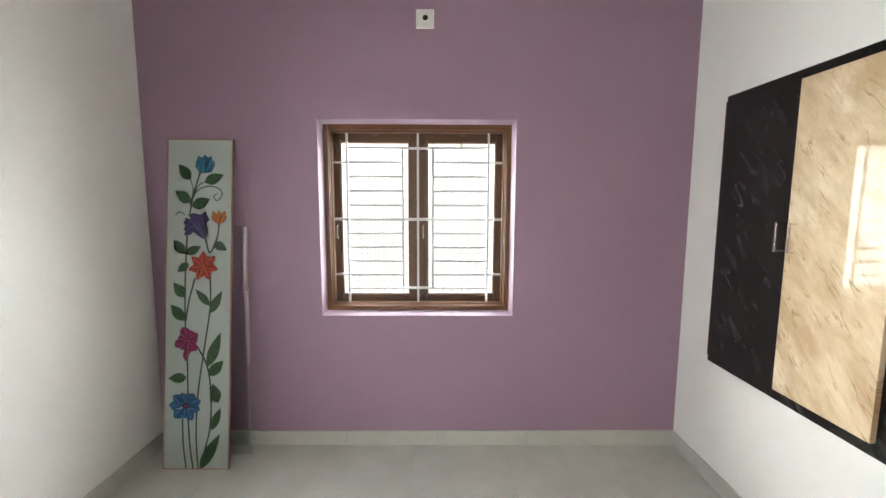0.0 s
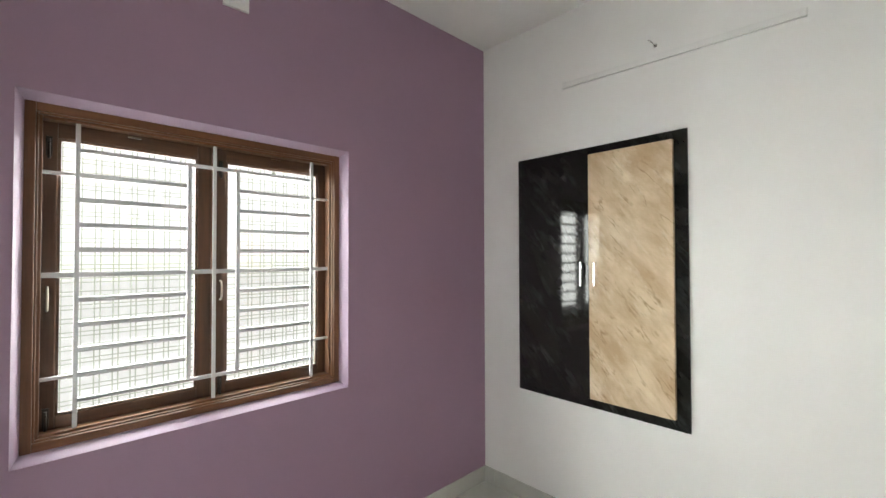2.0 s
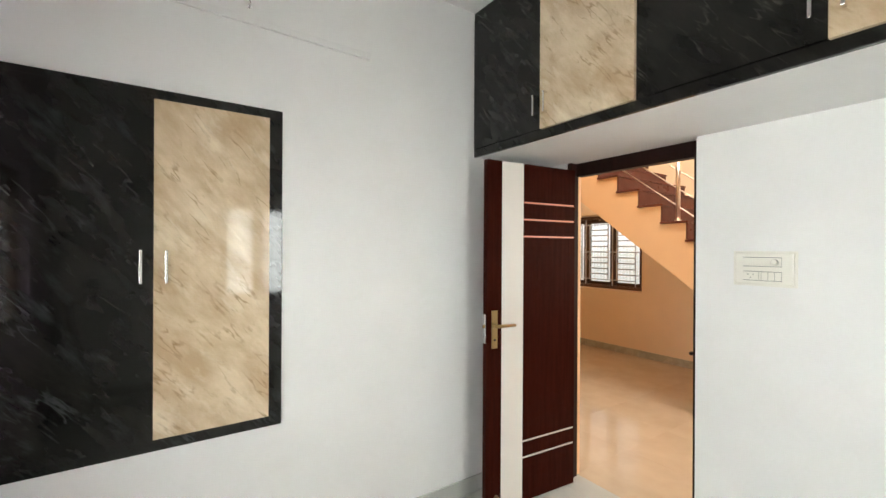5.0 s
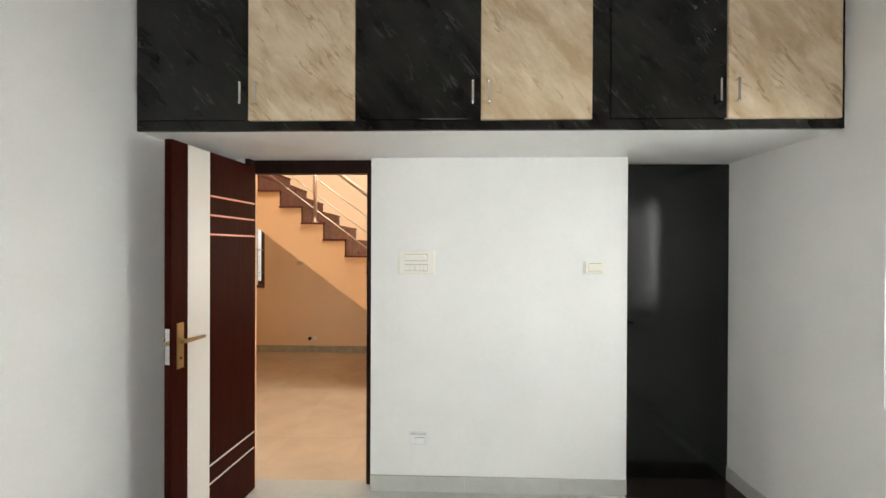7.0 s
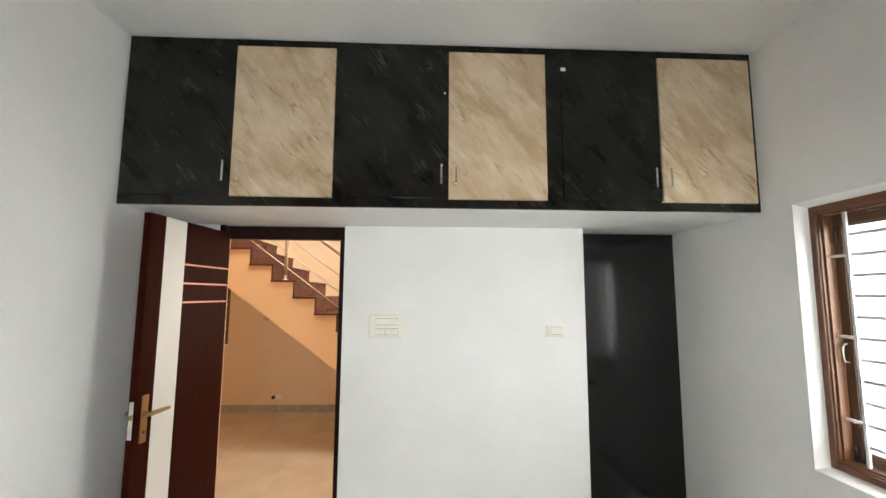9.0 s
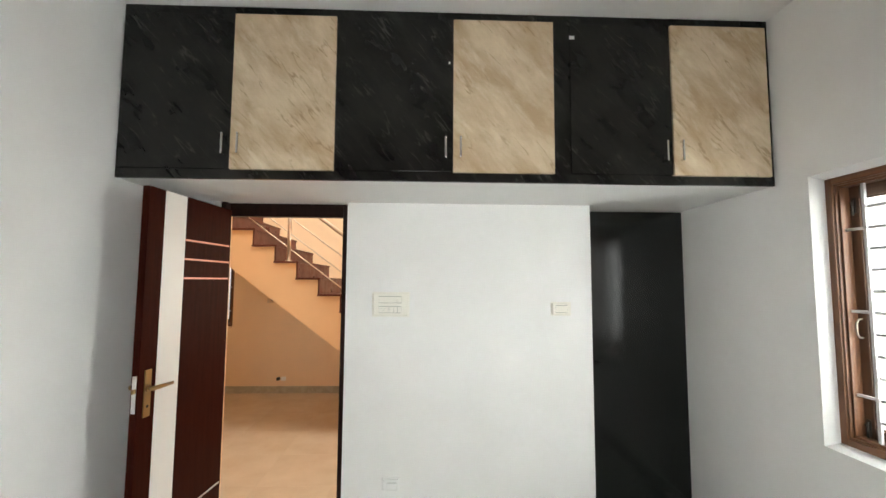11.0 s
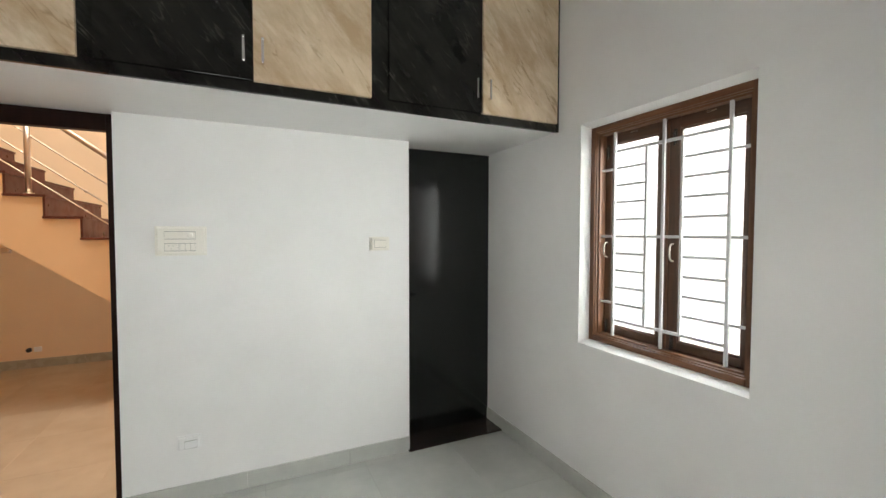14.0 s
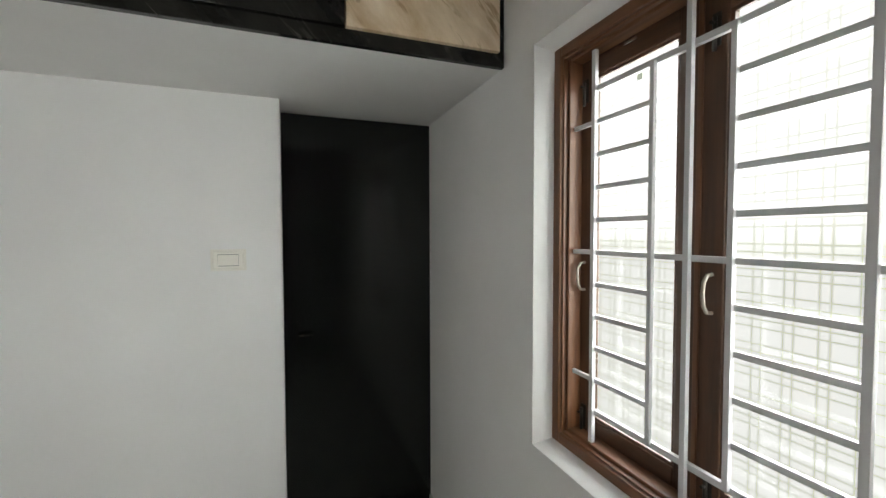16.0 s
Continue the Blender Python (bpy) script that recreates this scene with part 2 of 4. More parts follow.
def add_tube(bm, points, radius, sides=10, closed_ends=True):
    """A round bar through the points."""
    pts = [Vector(p) for p in points]
    rings = []
    for i, p in enumerate(pts):
        d = (pts[min(i + 1, len(pts) - 1)] - pts[max(i - 1, 0)]).normalized()
        a = d.orthogonal().normalized() if i == 0 else (rings_axis - d * rings_axis.dot(d)).normalized()
        rings_axis = a
        c = d.cross(a)
        r = radius[i] if isinstance(radius, (list, tuple)) else radius
        rings.append([bm.verts.new(p + (a * math.cos(k * math.tau / sides) + c * math.sin(k * math.tau / sides)) * r) for k in range(sides)])
    for u, v in zip(rings, rings[1:]):
        for k in range(sides):
            f = bm.faces.new((u[k], u[(k + 1) % sides], v[(k + 1) % sides], v[k]))
            f.smooth = True
    if closed_ends:
        bm.faces.new(rings[0][::-1])
        bm.faces.new(rings[-1])
    return bm


def tube(points, radius, sides=10):
    return add_tube(bmesh.new(), points, radius, sides)


def mesh_of(name, bm, mat):
    bmesh.ops.recalc_face_normals(bm, faces=bm.faces)
    me = bpy.data.meshes.new(name)
    bm.to_mesh(me)
    bm.free()
    me.materials.append(mat)
    return me


def part(name, bm, mat, parent, label=""):
    ob = new(name, mesh_of(name, bm, mat))
    ob.parent = parent
    return tagged(ob, label)


def thing(name, at, label, category, group="", kind="", turn=0):
    ob = new(name)
    ob.empty_display_size = 0.1
    ob.matrix_world = pose(*at, 0, 0, turn)
    return tagged(ob, label, category, group, kind)


def structure(name, bm, mat, label, category):
    return tagged(new(name, mesh_of(name, bm, mat)), label, category, kind="structure")


def wall_mesh(u0, u1, z0, z1, d0, d1, holes, place):
    """A wall between u0 and u1, d0 and d1, with holes (u0, u1, z0, z1) through it. place(u, d, z) gives world coordinates."""
    us = sorted({u0, u1, *[h[0] for h in holes], *[h[1] for h in holes]})
    zs = sorted({z0, z1, *[h[2] for h in holes], *[h[3] for h in holes]})
    us = [u for u in us if u0 <= u <= u1]
    zs = [z for z in zs if z0 <= z <= z1]

    def solid(i, j):
        if not (0 <= i < len(us) - 1 and 0 <= j < len(zs) - 1):
            return False
        u, z = (us[i] + us[i + 1]) / 2, (zs[j] + zs[j + 1]) / 2
        return not any(h[0] < u < h[1] and h[2] < z < h[3] for h in holes)

    bm = bmesh.new()

    def quad(*pts):
        bm.faces.new([bm.verts.new(place(*p)) for p in pts])

    for i in range(len(us) - 1):
        for j in range(len(zs) - 1):
            if not solid(i, j):
                continue
            a, b, c, e = us[i], us[i + 1], zs[j], zs[j + 1]
            for d in (d0, d1):
                quad((a, d, c), (b, d, c), (b, d, e), (a, d, e))
            if not solid(i - 1, j):
                quad((a, d0, c), (a, d1, c), (a, d1, e), (a, d0, e))
            if not solid(i + 1, j):
                quad((b, d0, c), (b, d1, c), (b, d1, e), (b, d0, e))
            if not solid(i, j - 1):
                quad((a, d0, c), (b, d0, c), (b, d1, c), (a, d1, c))
            if not solid(i, j + 1):
                quad((a, d0, e), (b, d0, e), (b, d1, e), (a, d1, e))
    bmesh.ops.remove_doubles(bm, verts=bm.verts, dist=1e-5)
    return bm


# ---- the plan ----
WEST, EAST, NORTH, SOUTH = -1.715, 1.68, 2.70, -0.39
TOP = 3.028
LOFT_Y, LOFT_Z = 0.24, 2.12
NICHE_X, NICHE_Y = -0.97, -0.58
DOOR_A, DOOR_B, DOOR_TOP = 0.643, 1.462, 2.12
WIN_N = (-0.645, 0.583, 0.883, 2.117)
WIN_W = (0.427, 1.342, 0.866, 2.121)
WIN_H = (2.920, 4.470, 0.915, 2.085)
HALL_Y, HALL_W, HALL_E, HALL_TOP = -3.80, -1.75, 4.75, 4.6


def along_x(u, d, z):
    return (u, d, z)


def along_y(u, d, z):
    return (d, u, z)


structure("wall_north", wall_mesh(WEST - 0.23, EAST + 0.23, 0, TOP, NORTH, NORTH + 0.23, [WIN_N], along_x), PURPLE, "mauve painted plaster wall with a window opening", "wall")
structure("wall_east", wall_mesh(SOUTH - 0.08, NORTH, 0, TOP, EAST, EAST + 0.23, [], along_y), WHITE, "white painted plaster wall behind the wardrobe shutters", "wall")
structure("wall_west", wall_mesh(NICHE_Y - 0.25, NORTH, 0, TOP, WEST - 0.23, WEST, [WIN_W], along_y), WHITE, "white painted plaster wall with a window opening", "wall")
structure("wall_south", wall_mesh(NICHE_X, EAST, 0, TOP, SOUTH - 0.08, SOUTH, [(DOOR_A, DOOR_B, -1, DOOR_TOP)], along_x), WHITE, "white painted wall with the doorway to the hall", "wall")
structure("wall_niche", box(WEST, NICHE_X, NICHE_Y - 0.20, NICHE_Y - 0.06, 0, TOP), WHITE, "white painted wall behind the black bathroom door", "wall")
structure("wall_niche_side", box(NICHE_X, NICHE_X + 0.10, NICHE_Y - 0.25, SOUTH - 0.12, 0, TOP), WHITE, "white painted return wall of the bathroom niche", "wall")
structure("ceiling", add_box(box(WEST, EAST, SOUTH - 0.08, NORTH, TOP, TOP + 0.15), WEST, NICHE_X, NICHE_Y - 0.06, SOUTH - 0.08, TOP, TOP + 0.15), CEIL, "white painted flat plaster ceiling", "ceiling")
structure("loft_slab", add_box(box(WEST, EAST, SOUTH + 0.001, LOFT_Y - 0.022, LOFT_Z, LOFT_Z + 0.09), WEST, NICHE_X - 0.001, NICHE_Y - 0.06, SOUTH + 0.001, LOFT_Z, LOFT_Z + 0.09), WHITE, "white painted concrete loft slab over the doorway", "loft slab")
# the high opening is added to go with the stair hall's fill lamp
structure("hall_wall_north", wall_mesh(NICHE_X, HALL_E, 0, HALL_TOP, SOUTH - 0.12, SOUTH - 0.08, [(DOOR_A, 1.442, -1, DOOR_TOP), (-0.75, 1.55, 3.22, 4.35)], along_x), PEACH, "peach painted hall wall with doorway and added high opening", "wall")
structure("hall_wall_south", wall_mesh(HALL_W, HALL_E, 0, HALL_TOP, HALL_Y - 0.23, HALL_Y, [WIN_H], along_x), HALL_CREAM, "yellow-cream hall wall with a three-sash window", "wall")
structure("hall_wall_east", box(HALL_E, HALL_E + 0.2, HALL_Y - 0.23, SOUTH - 0.08, 0, HALL_TOP), HALL_CREAM, "yellow-cream hall end wall", "wall")
# opening out of view, added to let the hall's fill lamp shine in
structure("hall_wall_west", wall_mesh(HALL_Y - 0.23, SOUTH - 0.08, 0, HALL_TOP, HALL_W - 0.2, HALL_W, [(-3.68, -2.75, 0.85, 2.15)], along_y), PEACH, "peach painted hall end wall with an added opening for fill light", "wall")
structure("hall_ceiling", box(HALL_W, HALL_E, HALL_Y, SOUTH - 0.12, HALL_TOP, HALL_TOP + 0.15), CEIL, "white painted ceiling over the stair hall", "ceiling")
structure("hall_wall_niche", box(HALL_W, NICHE_X, NICHE_Y - 0.25, NICHE_Y - 0.20, 0, HALL_TOP), PEACH, "peach painted hall wall behind the bathroom niche", "wall")

# out of view; added to bounce light up to the window heads
structure("ground", box(-40, 40, -40, 40, -0.32, -0.125), BOUNCE_SHEET, "unseen pale ground sheet bouncing light up to the windows", "ground")


def backdrop(name, at, turn, width, height, strength, low):
    """Overcast daylight outside a window: white sky, paler ground and walls below."""
    m = bpy.data.materials.new(name)
    m.use_nodes = True
    nodes, links = m.node_tree.nodes, m.node_tree.links
    nodes.remove(nodes["Principled BSDF"])
    em = nodes.new("ShaderNodeEmission")
    tc = nodes.new("ShaderNodeTexCoord")
    sep = nodes.new("ShaderNodeSeparateXYZ")
    links.new(tc.outputs["Object"], sep.inputs[0])
    wob = noise_of(nodes, links, tc_vec(nodes, links), 2.5, 4)
    add = nodes.new("ShaderNodeMath")
    add.operation = "MULTIPLY_ADD"
    add.inputs[1].default_value, add.inputs[2].default_value = 0.25, 0.36
    links.new(wob.outputs[0], add.inputs[0])
    tot = nodes.new("ShaderNodeMath")
    links.new(sep.outputs[2], tot.inputs[0])
    links.new(add.outputs[0], tot.inputs[1])
    rp = ramp(nodes, links, tot.outputs[0], [(0.36, (low, low * 1.01, low * 0.96)), (0.44, (low * 1.15, low * 1.17, low * 1.08)), (0.62, (1, 1, 1))])
    links.new(rp.outputs[0], em.inputs[0])
    em.inputs[1].default_value = strength
    links.new(em.outputs[0], nodes["Material Output"].inputs[0])
    ob = structure(name, box(-width / 2, width / 2, 0, 0.02, -height / 2, height / 2), m, "bright overcast daylight outside the window", "backdrop")
    ob.matrix_world = pose(*at, 0, 0, turn)


def tc_vec(nodes, links):
    return coords(nodes, links, (1, 1, 1))


backdrop("backdrop_north", (-0.03, 4.7, 1.5), 0, 16.0, 6.0, 1.5, 0.74)
backdrop("backdrop_west", (-3.7, 0.0, 1.5), 90, 16.0, 6.0, 3.6, 0.66)
backdrop("backdrop_hall", (3.68, -5.1, 1.5), 180, 10.0, 3.6, 1.5, 0.70)

# ---- windows ----


BOLT, *_ = material("blackened_metal", (0.05, 0.045, 0.04), 0.4, 0.8)
PULL, *_ = material("pale_pull_metal", (0.40, 0.37, 0.31), 0.38, 0.7)


LOW_RAIL, TOP_RAIL = 0.056, 0.066


def sash(parent, u0, u1, z0, z1, knob):
    """One glazed teak sash, in its window's own coordinates (u along the wall, y outwards)."""
    w, d0, d1 = 0.056, 0.132, 0.166
    leaf = part("sash", box(u0, u0 + w, d0, d1, z0, z1, 0.004), SASH, parent, "teak window sash, brown darkened for shade")
    part("stile", box(u1 - w, u1, d0, d1, z0, z1, 0.004), SASH, leaf)
    for name, a, b in (("bottom_rail", z0, z0 + LOW_RAIL), ("top_rail", z1 - TOP_RAIL, z1)):
        part(name, box(u0 + w, u1 - w, d0 + 0.001, d1 - 0.001, a, b, 0.004), SASH_H, leaf)
    bead = bmesh.new()
    a, b, c, e, k = u0 + w, u1 - w, z0 + LOW_RAIL, z1 - TOP_RAIL, 0.009
    add_box(bead, a, a + k, d0 + 0.006, d0 + 0.015, c, e)
    add_box(bead, b - k, b, d0 + 0.006, d0 + 0.015, c, e)
    add_box(bead, a + k, b - k, d0 + 0.006, d0 + 0.015, c, c + k)
    add_box(bead, a + k, b - k, d0 + 0.006, d0 + 0.015, e - k, e)
    part("glazing_bead", bead, SASH_H, leaf)
    pane = part("pane", box(a, b, d0 + 0.016, d0 + 0.020, c, e), PANE, leaf, "clear glass with a printed check pattern")
    pane.visible_shadow = False
    mid = (u0 + u1) / 2
    part("stay_plate", box(mid - 0.022, mid + 0.022, d0 - 0.0035, d0, z1 - 0.026, z1 - 0.018, 0.001), CHROME, leaf, "thin bright metal stay plate")
    if knob:
        zc = (z0 + z1) / 2 - 0.085
        u = u0 + w * 0.58
        part("pull_handle", tube([(u, d0, zc - 0.042), (u, d0 - 0.016, zc - 0.040), (u, d0 - 0.026, zc - 0.026), (u, d0 - 0.029, zc), (u, d0 - 0.026, zc + 0.026), (u, d0 - 0.016, zc + 0.040), (u, d0, zc + 0.042)], 0.0042), PULL, leaf, "pale metal D pull handle")
        for zb in (z0 + 0.055, z1 - 0.10):
            bolt = bmesh.new()
            add_box(bolt, u - 0.009, u + 0.009, d0 - 0.004, d0, zb - 0.035, zb + 0.035, 0.001)
            add_tube(bolt, [(u, d0 - 0.009, zb - 0.045), (u, d0 - 0.009, zb + 0.025)], 0.0045, 8)
            add_tube(bolt, [(u, d0 - 0.009, zb + 0.012), (u, d0 - 0.022, zb + 0.012)], 0.0035, 8)
            part("tower_bolt", bolt, BOLT, leaf, "small dark metal tower bolt")
    return leaf


def window(name, at, turn, half, z0, z1, sashes, reveal, label, bar=0.0092, drop=0.0, wide=0.0):
    """A teak window with white grille bars, set in a wall opening; origin on the wall's face, in the middle of the sill line."""
    win = thing(name, at, label, "window", kind="structure", turn=turn)
    h, t = z1 - z0, 0.05
    # plastered reveal, slightly splayed
    deep, splay = 0.060, 0.020
    rim = half - 0.001
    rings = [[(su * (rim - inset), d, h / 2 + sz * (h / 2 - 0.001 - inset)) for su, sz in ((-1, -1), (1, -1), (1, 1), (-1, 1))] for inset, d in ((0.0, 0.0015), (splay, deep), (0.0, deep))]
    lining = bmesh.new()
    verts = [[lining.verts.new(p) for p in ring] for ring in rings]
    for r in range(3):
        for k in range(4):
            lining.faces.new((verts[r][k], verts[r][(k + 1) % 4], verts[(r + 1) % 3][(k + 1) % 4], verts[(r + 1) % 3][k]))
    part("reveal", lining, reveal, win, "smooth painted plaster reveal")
    for nm, b, m in (("frame_side", (-half, -half + t, deep + 0.001, 0.185, 0, h), TEAK), ("frame_side", (half - t, half, deep + 0.001, 0.185, 0, h), TEAK),
                     ("frame_sill", (-half + t, half - t, deep + 0.0015, 0.185, 0, t), TEAK_H), ("frame_head", (-half + t, half - t, deep + 0.0015, 0.185, h - t, h), TEAK_H)):
        part(nm, box(*b, 0.004), m, win)
    # stepped inner moulding of the frame, then the sash behind it
    a, b, c, e = -half + t, half - t, t, h - t
    for k, y0 in ((0.007, 0.070), (0.017, 0.084)):
        part("moulding", box(a, a + k, y0, 0.131, c, e, 0.003), TEAK, win)
        part("moulding", box(b - k, b, y0, 0.131, c, e, 0.003), TEAK, win)
        part("moulding", box(a + k, b - k, y0 + 0.0005, 0.131, c, c + k, 0.003), TEAK_H, win)
        part("moulding", box(a + k, b - k, y0 + 0.0005, 0.131, e - k, e, 0.003), TEAK_H, win)
    step = (b - a) / sashes
    for i in range(sashes):
        if i:
            part("mullion", box(a + i * step - 0.006, a + i * step + 0.006, 0.126, 0.132, c, e, 0.002), TEAK, win)
        sash(win, a + i * step + 0.001, a + (i + 1) * step - 0.001, c + 0.004, e - 0.004, True)
    # grille: square bars in front of the sashes
    mid, gy = h / 2 - drop, 0.106
    gap = h * 0.0739
    outer = half - 0.160
    zt, zb = mid + 5 * gap, mid - 5 * gap

    def flat(name, u0, u1, za, zc, y=gy, r=0.0060):
        part(name, box(u0, u1, y - r, y + r, za, zc, 0.0012), GRILL, win)

    def upright(u, za, zc, r=0.0070):
        flat("grille_upright", u - r, u + r, za, zc, gy - 0.009)

    if sashes == 2:
        groups = [(-outer, -0.097), (0.097, outer + wide)]
        upright(0, t - 0.005, h - t + 0.005, 0.0068)
    else:
        third = (b - a) / 3
        groups = [(a + 0.105, a + third - 0.075), (-third / 2 + 0.075, third / 2 - 0.075), (b - third + 0.075, b - 0.105)]
        upright(-third / 2, t, h - t)
        upright(third / 2, t, h - t)
    for i, (u0, u1) in enumerate(groups):
        tall = (t - 0.012, h - t + 0.008)
        for u, far in ((u0, i == 0), (u1, i == len(groups) - 1)):
            if far:
                upright(u, *tall)
            else:
                upright(u, zb, zt, bar * 0.9)
        for j in range(11):
            if j not in (0, 5, 10):
                flat("grille_bar", u0, u1, zb + j * gap - bar, zb + j * gap + bar)
    for z in (zb, zt):
        flat("grille_rail", groups[0][0], groups[-1][1], z - 0.0075, z + 0.0075)
    flat("grille_rail", a + 0.015, b - 0.015, mid - bar, mid + bar)
    for s in (-1, 1):
        for z in (zb + gap, zt - gap):
            e0, e1 = sorted((s * (half - t - 0.015), groups[0][0] if s < 0 else groups[-1][1]))
            flat("grille_tie", e0, e1, z - 0.006, z + 0.006)
    return win


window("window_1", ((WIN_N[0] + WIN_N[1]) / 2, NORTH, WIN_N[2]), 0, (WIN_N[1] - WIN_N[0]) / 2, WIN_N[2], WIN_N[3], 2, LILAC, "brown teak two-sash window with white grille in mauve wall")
window("window_2", (WEST, (WIN_W[0] + WIN_W[1]) / 2, WIN_W[2]), 90, (WIN_W[1] - WIN_W[0]) / 2, WIN_W[2], WIN_W[3], 2, WHITE, "brown teak two-sash window with white grille in white wall", 0.0068, 0.009, 0.012)
window("window_3", ((WIN_H[0] + WIN_H[1]) / 2, HALL_Y, WIN_H[2]), 180, (WIN_H[1] - WIN_H[0]) / 2, WIN_H[2], WIN_H[3], 3, HALL_CREAM, "brown teak three-sash window with white grille in the hall")

# ---- door to the hall ----
door_frame = thing("door_frame", ((DOOR_A + DOOR_B) / 2, SOUTH, 0), "dark brown wooden door frame of the hall doorway", "door frame", kind="structure")
hw = (DOOR_B - DOOR_A) / 2
for nm, b in (("jamb", (-hw, -hw + 0.039, -0.118, -0.060, 0, DOOR_TOP)), ("jamb", (hw - 0.032, hw, -0.079, -0.002, 0, DOOR_TOP - 0.001)), ("head", (-hw + 0.039, hw - 0.032, -0.118, -0.060, 2.032, DOOR_TOP - 0.001))):
    part(nm, box(*b, 0.003), WENGE_FRAME, door_frame)
part("stop", box(-hw + 0.039, -hw + 0.047, -0.116, -0.090, 0, 2.03, 0.002), WENGE_FRAME, door_frame)

part("strike_plate", box(-hw + 0.0385, -hw + 0.0405, -0.088, -0.064, 1.02, 1.16, 0.0008), BRASS, door_frame, "small brass strike plate")

SILVER_STRIPE, *_ = material("silver_inlay", (0.62, 0.60, 0.57), 0.3, 0.2)
# leaf along local +y, its room face towards local -x
LEAF_X, LEAF_Y, LEAF_L, LEAF_T = 1.382, -0.372, 0.705, 0.036
door = thing("door_1", (LEAF_X, LEAF_Y, 0.008), "dark wenge door with a cream stripe, standing open", "door", kind="structure", turn=-4.7)
leaf_top = 2.050
part("leaf", box(0, LEAF_T, 0, LEAF_L, 0, leaf_top, 0.002), WENGE, door, "dark reddish-brown veneer door leaf")
part("cream_stripe", box(-0.0015, 0.001, 0.437, 0.598, 0.002, leaf_top - 0.002), CREAM_STRIPE, door, "cream laminate stripe from top to bottom")
for z in (1.815, 1.712, 1.609, 0.367, 0.268):
    pink = z > 1
    part("inlay", box(-0.0012, 0.001, 0.012, 0.4365, z - 0.0048, z + 0.0048), PINK_STRIPE if pink else SILVER_STRIPE, door, "thin copper-pink inlay line" if pink else "thin silver inlay line")
lock = part("lock_plate", box(-0.006, 0, 0.630, 0.672, 0.955, 1.175, 0.0025), BRASS, door, "antique brass lock plate")
part("lever", tube([(-0.006, 0.651, 1.087), (-0.026, 0.651, 1.087), (-0.032, 0.644, 1.087), (-0.033, 0.520, 1.084)], [0.0105, 0.0105, 0.0105, 0.0085]), BRASS, lock, "antique brass lever handle")
part("keyhole", tube([(-0.0075, 0.651, 1.005), (-0.004, 0.651, 1.005)], 0.007), DARK, lock)
part("rose", tube([(-0.014, 0.651, 1.087), (-0.005, 0.651, 1.087)], 0.017, 16), BRASS, lock)
part("edge_plate", box(0.007, 0.029, LEAF_L - 0.001, LEAF_L + 0.003, 0.985, 1.155, 0.001), CHROME, door, "steel mortise lock edge plate")
part("latch", box(0.011, 0.025, LEAF_L, LEAF_L + 0.013, 1.075, 1.095, 0.002), BRASS, door)
part("outer_lever", tube([(LEAF_T, 0.651, 1.087), (LEAF_T + 0.045, 0.651, 1.087), (LEAF_T + 0.052, 0.644, 1.087), (LEAF_T + 0.053, 0.515, 1.084)], [0.0105, 0.0105, 0.010, 0.008]), BRASS, door)
part("door_stop", tube([(-0.001, 0.635, 0.085), (-0.022, 0.635, 0.085), (-0.030, 0.635, 0.085)], [0.014, 0.014, 0.010], 14), BRASS, door, "small round brass floor catch")

# ---- bathroom door in the niche ----
door2 = thing("door_2", ((WEST + NICHE_X) / 2, NICHE_Y, 0), "black laminate flush bathroom door, closed", "door", kind="structure")
hw2 = (NICHE_X - WEST) / 2
part("leaf", box(-hw2 + 0.001, hw2 - 0.002, -0.038, 0.0, 0.012, LOFT_Z - 0.006, 0.002), BLACK_DOOR, door2)
bolt = bmesh.new()
add_box(bolt, hw2 - 0.085, hw2 - 0.062, 0, 0.004, 0.99, 1.13, 0.001)
add_tube(bolt, [(hw2 - 0.073, 0.004, 1.05), (hw2 - 0.073, 0.034, 1.05), (hw2 - 0.13, 0.036, 1.05)], 0.007)
part("handle", bolt, BLACK_DOOR, door2, "black lever handle")
structure("niche_threshold", box(WEST + 0.001, NICHE_X + 0.012, NICHE_Y - 0.05, SOUTH + 0.035, 0.002, 0.010, 0.002), GRANITE_DARK, "dark brown granite threshold slab of the bathroom door", "threshold")

# ---- wardrobe shutters on the east wall ----


def bar_handle(parent, p, q, out, label="polished chrome bar handle"):
    """A square-ended bar handle from p to q, standing out along the vector out."""
    p, q, out = Vector(p), Vector(q), Vector(out)
    n, side = out.normalized(), out.normalized().cross((q - p).normalized())
    bm = bmesh.new()
    for a, b, h in ((p, p + out, 0.009), (q, q + out, 0.009), (p + out * 0.86, q + out * 0.86, 0.0)):
        lo, hi = (a + Vector((0, 0, -0.0045)), b + Vector((0, 0, 0.0045))) if h else (a, b)
        wide = side * 0.0052 + (Vector() if h else n * 0.0024)
        ends = [lo - wide, lo + wide, hi - wide, hi + wide]
        add_box(bm, *[f(e[k] for e in ends) for k in range(3) for f in (min, max)], 0.0016)
    return part("handle", bm, CHROME, parent, label)


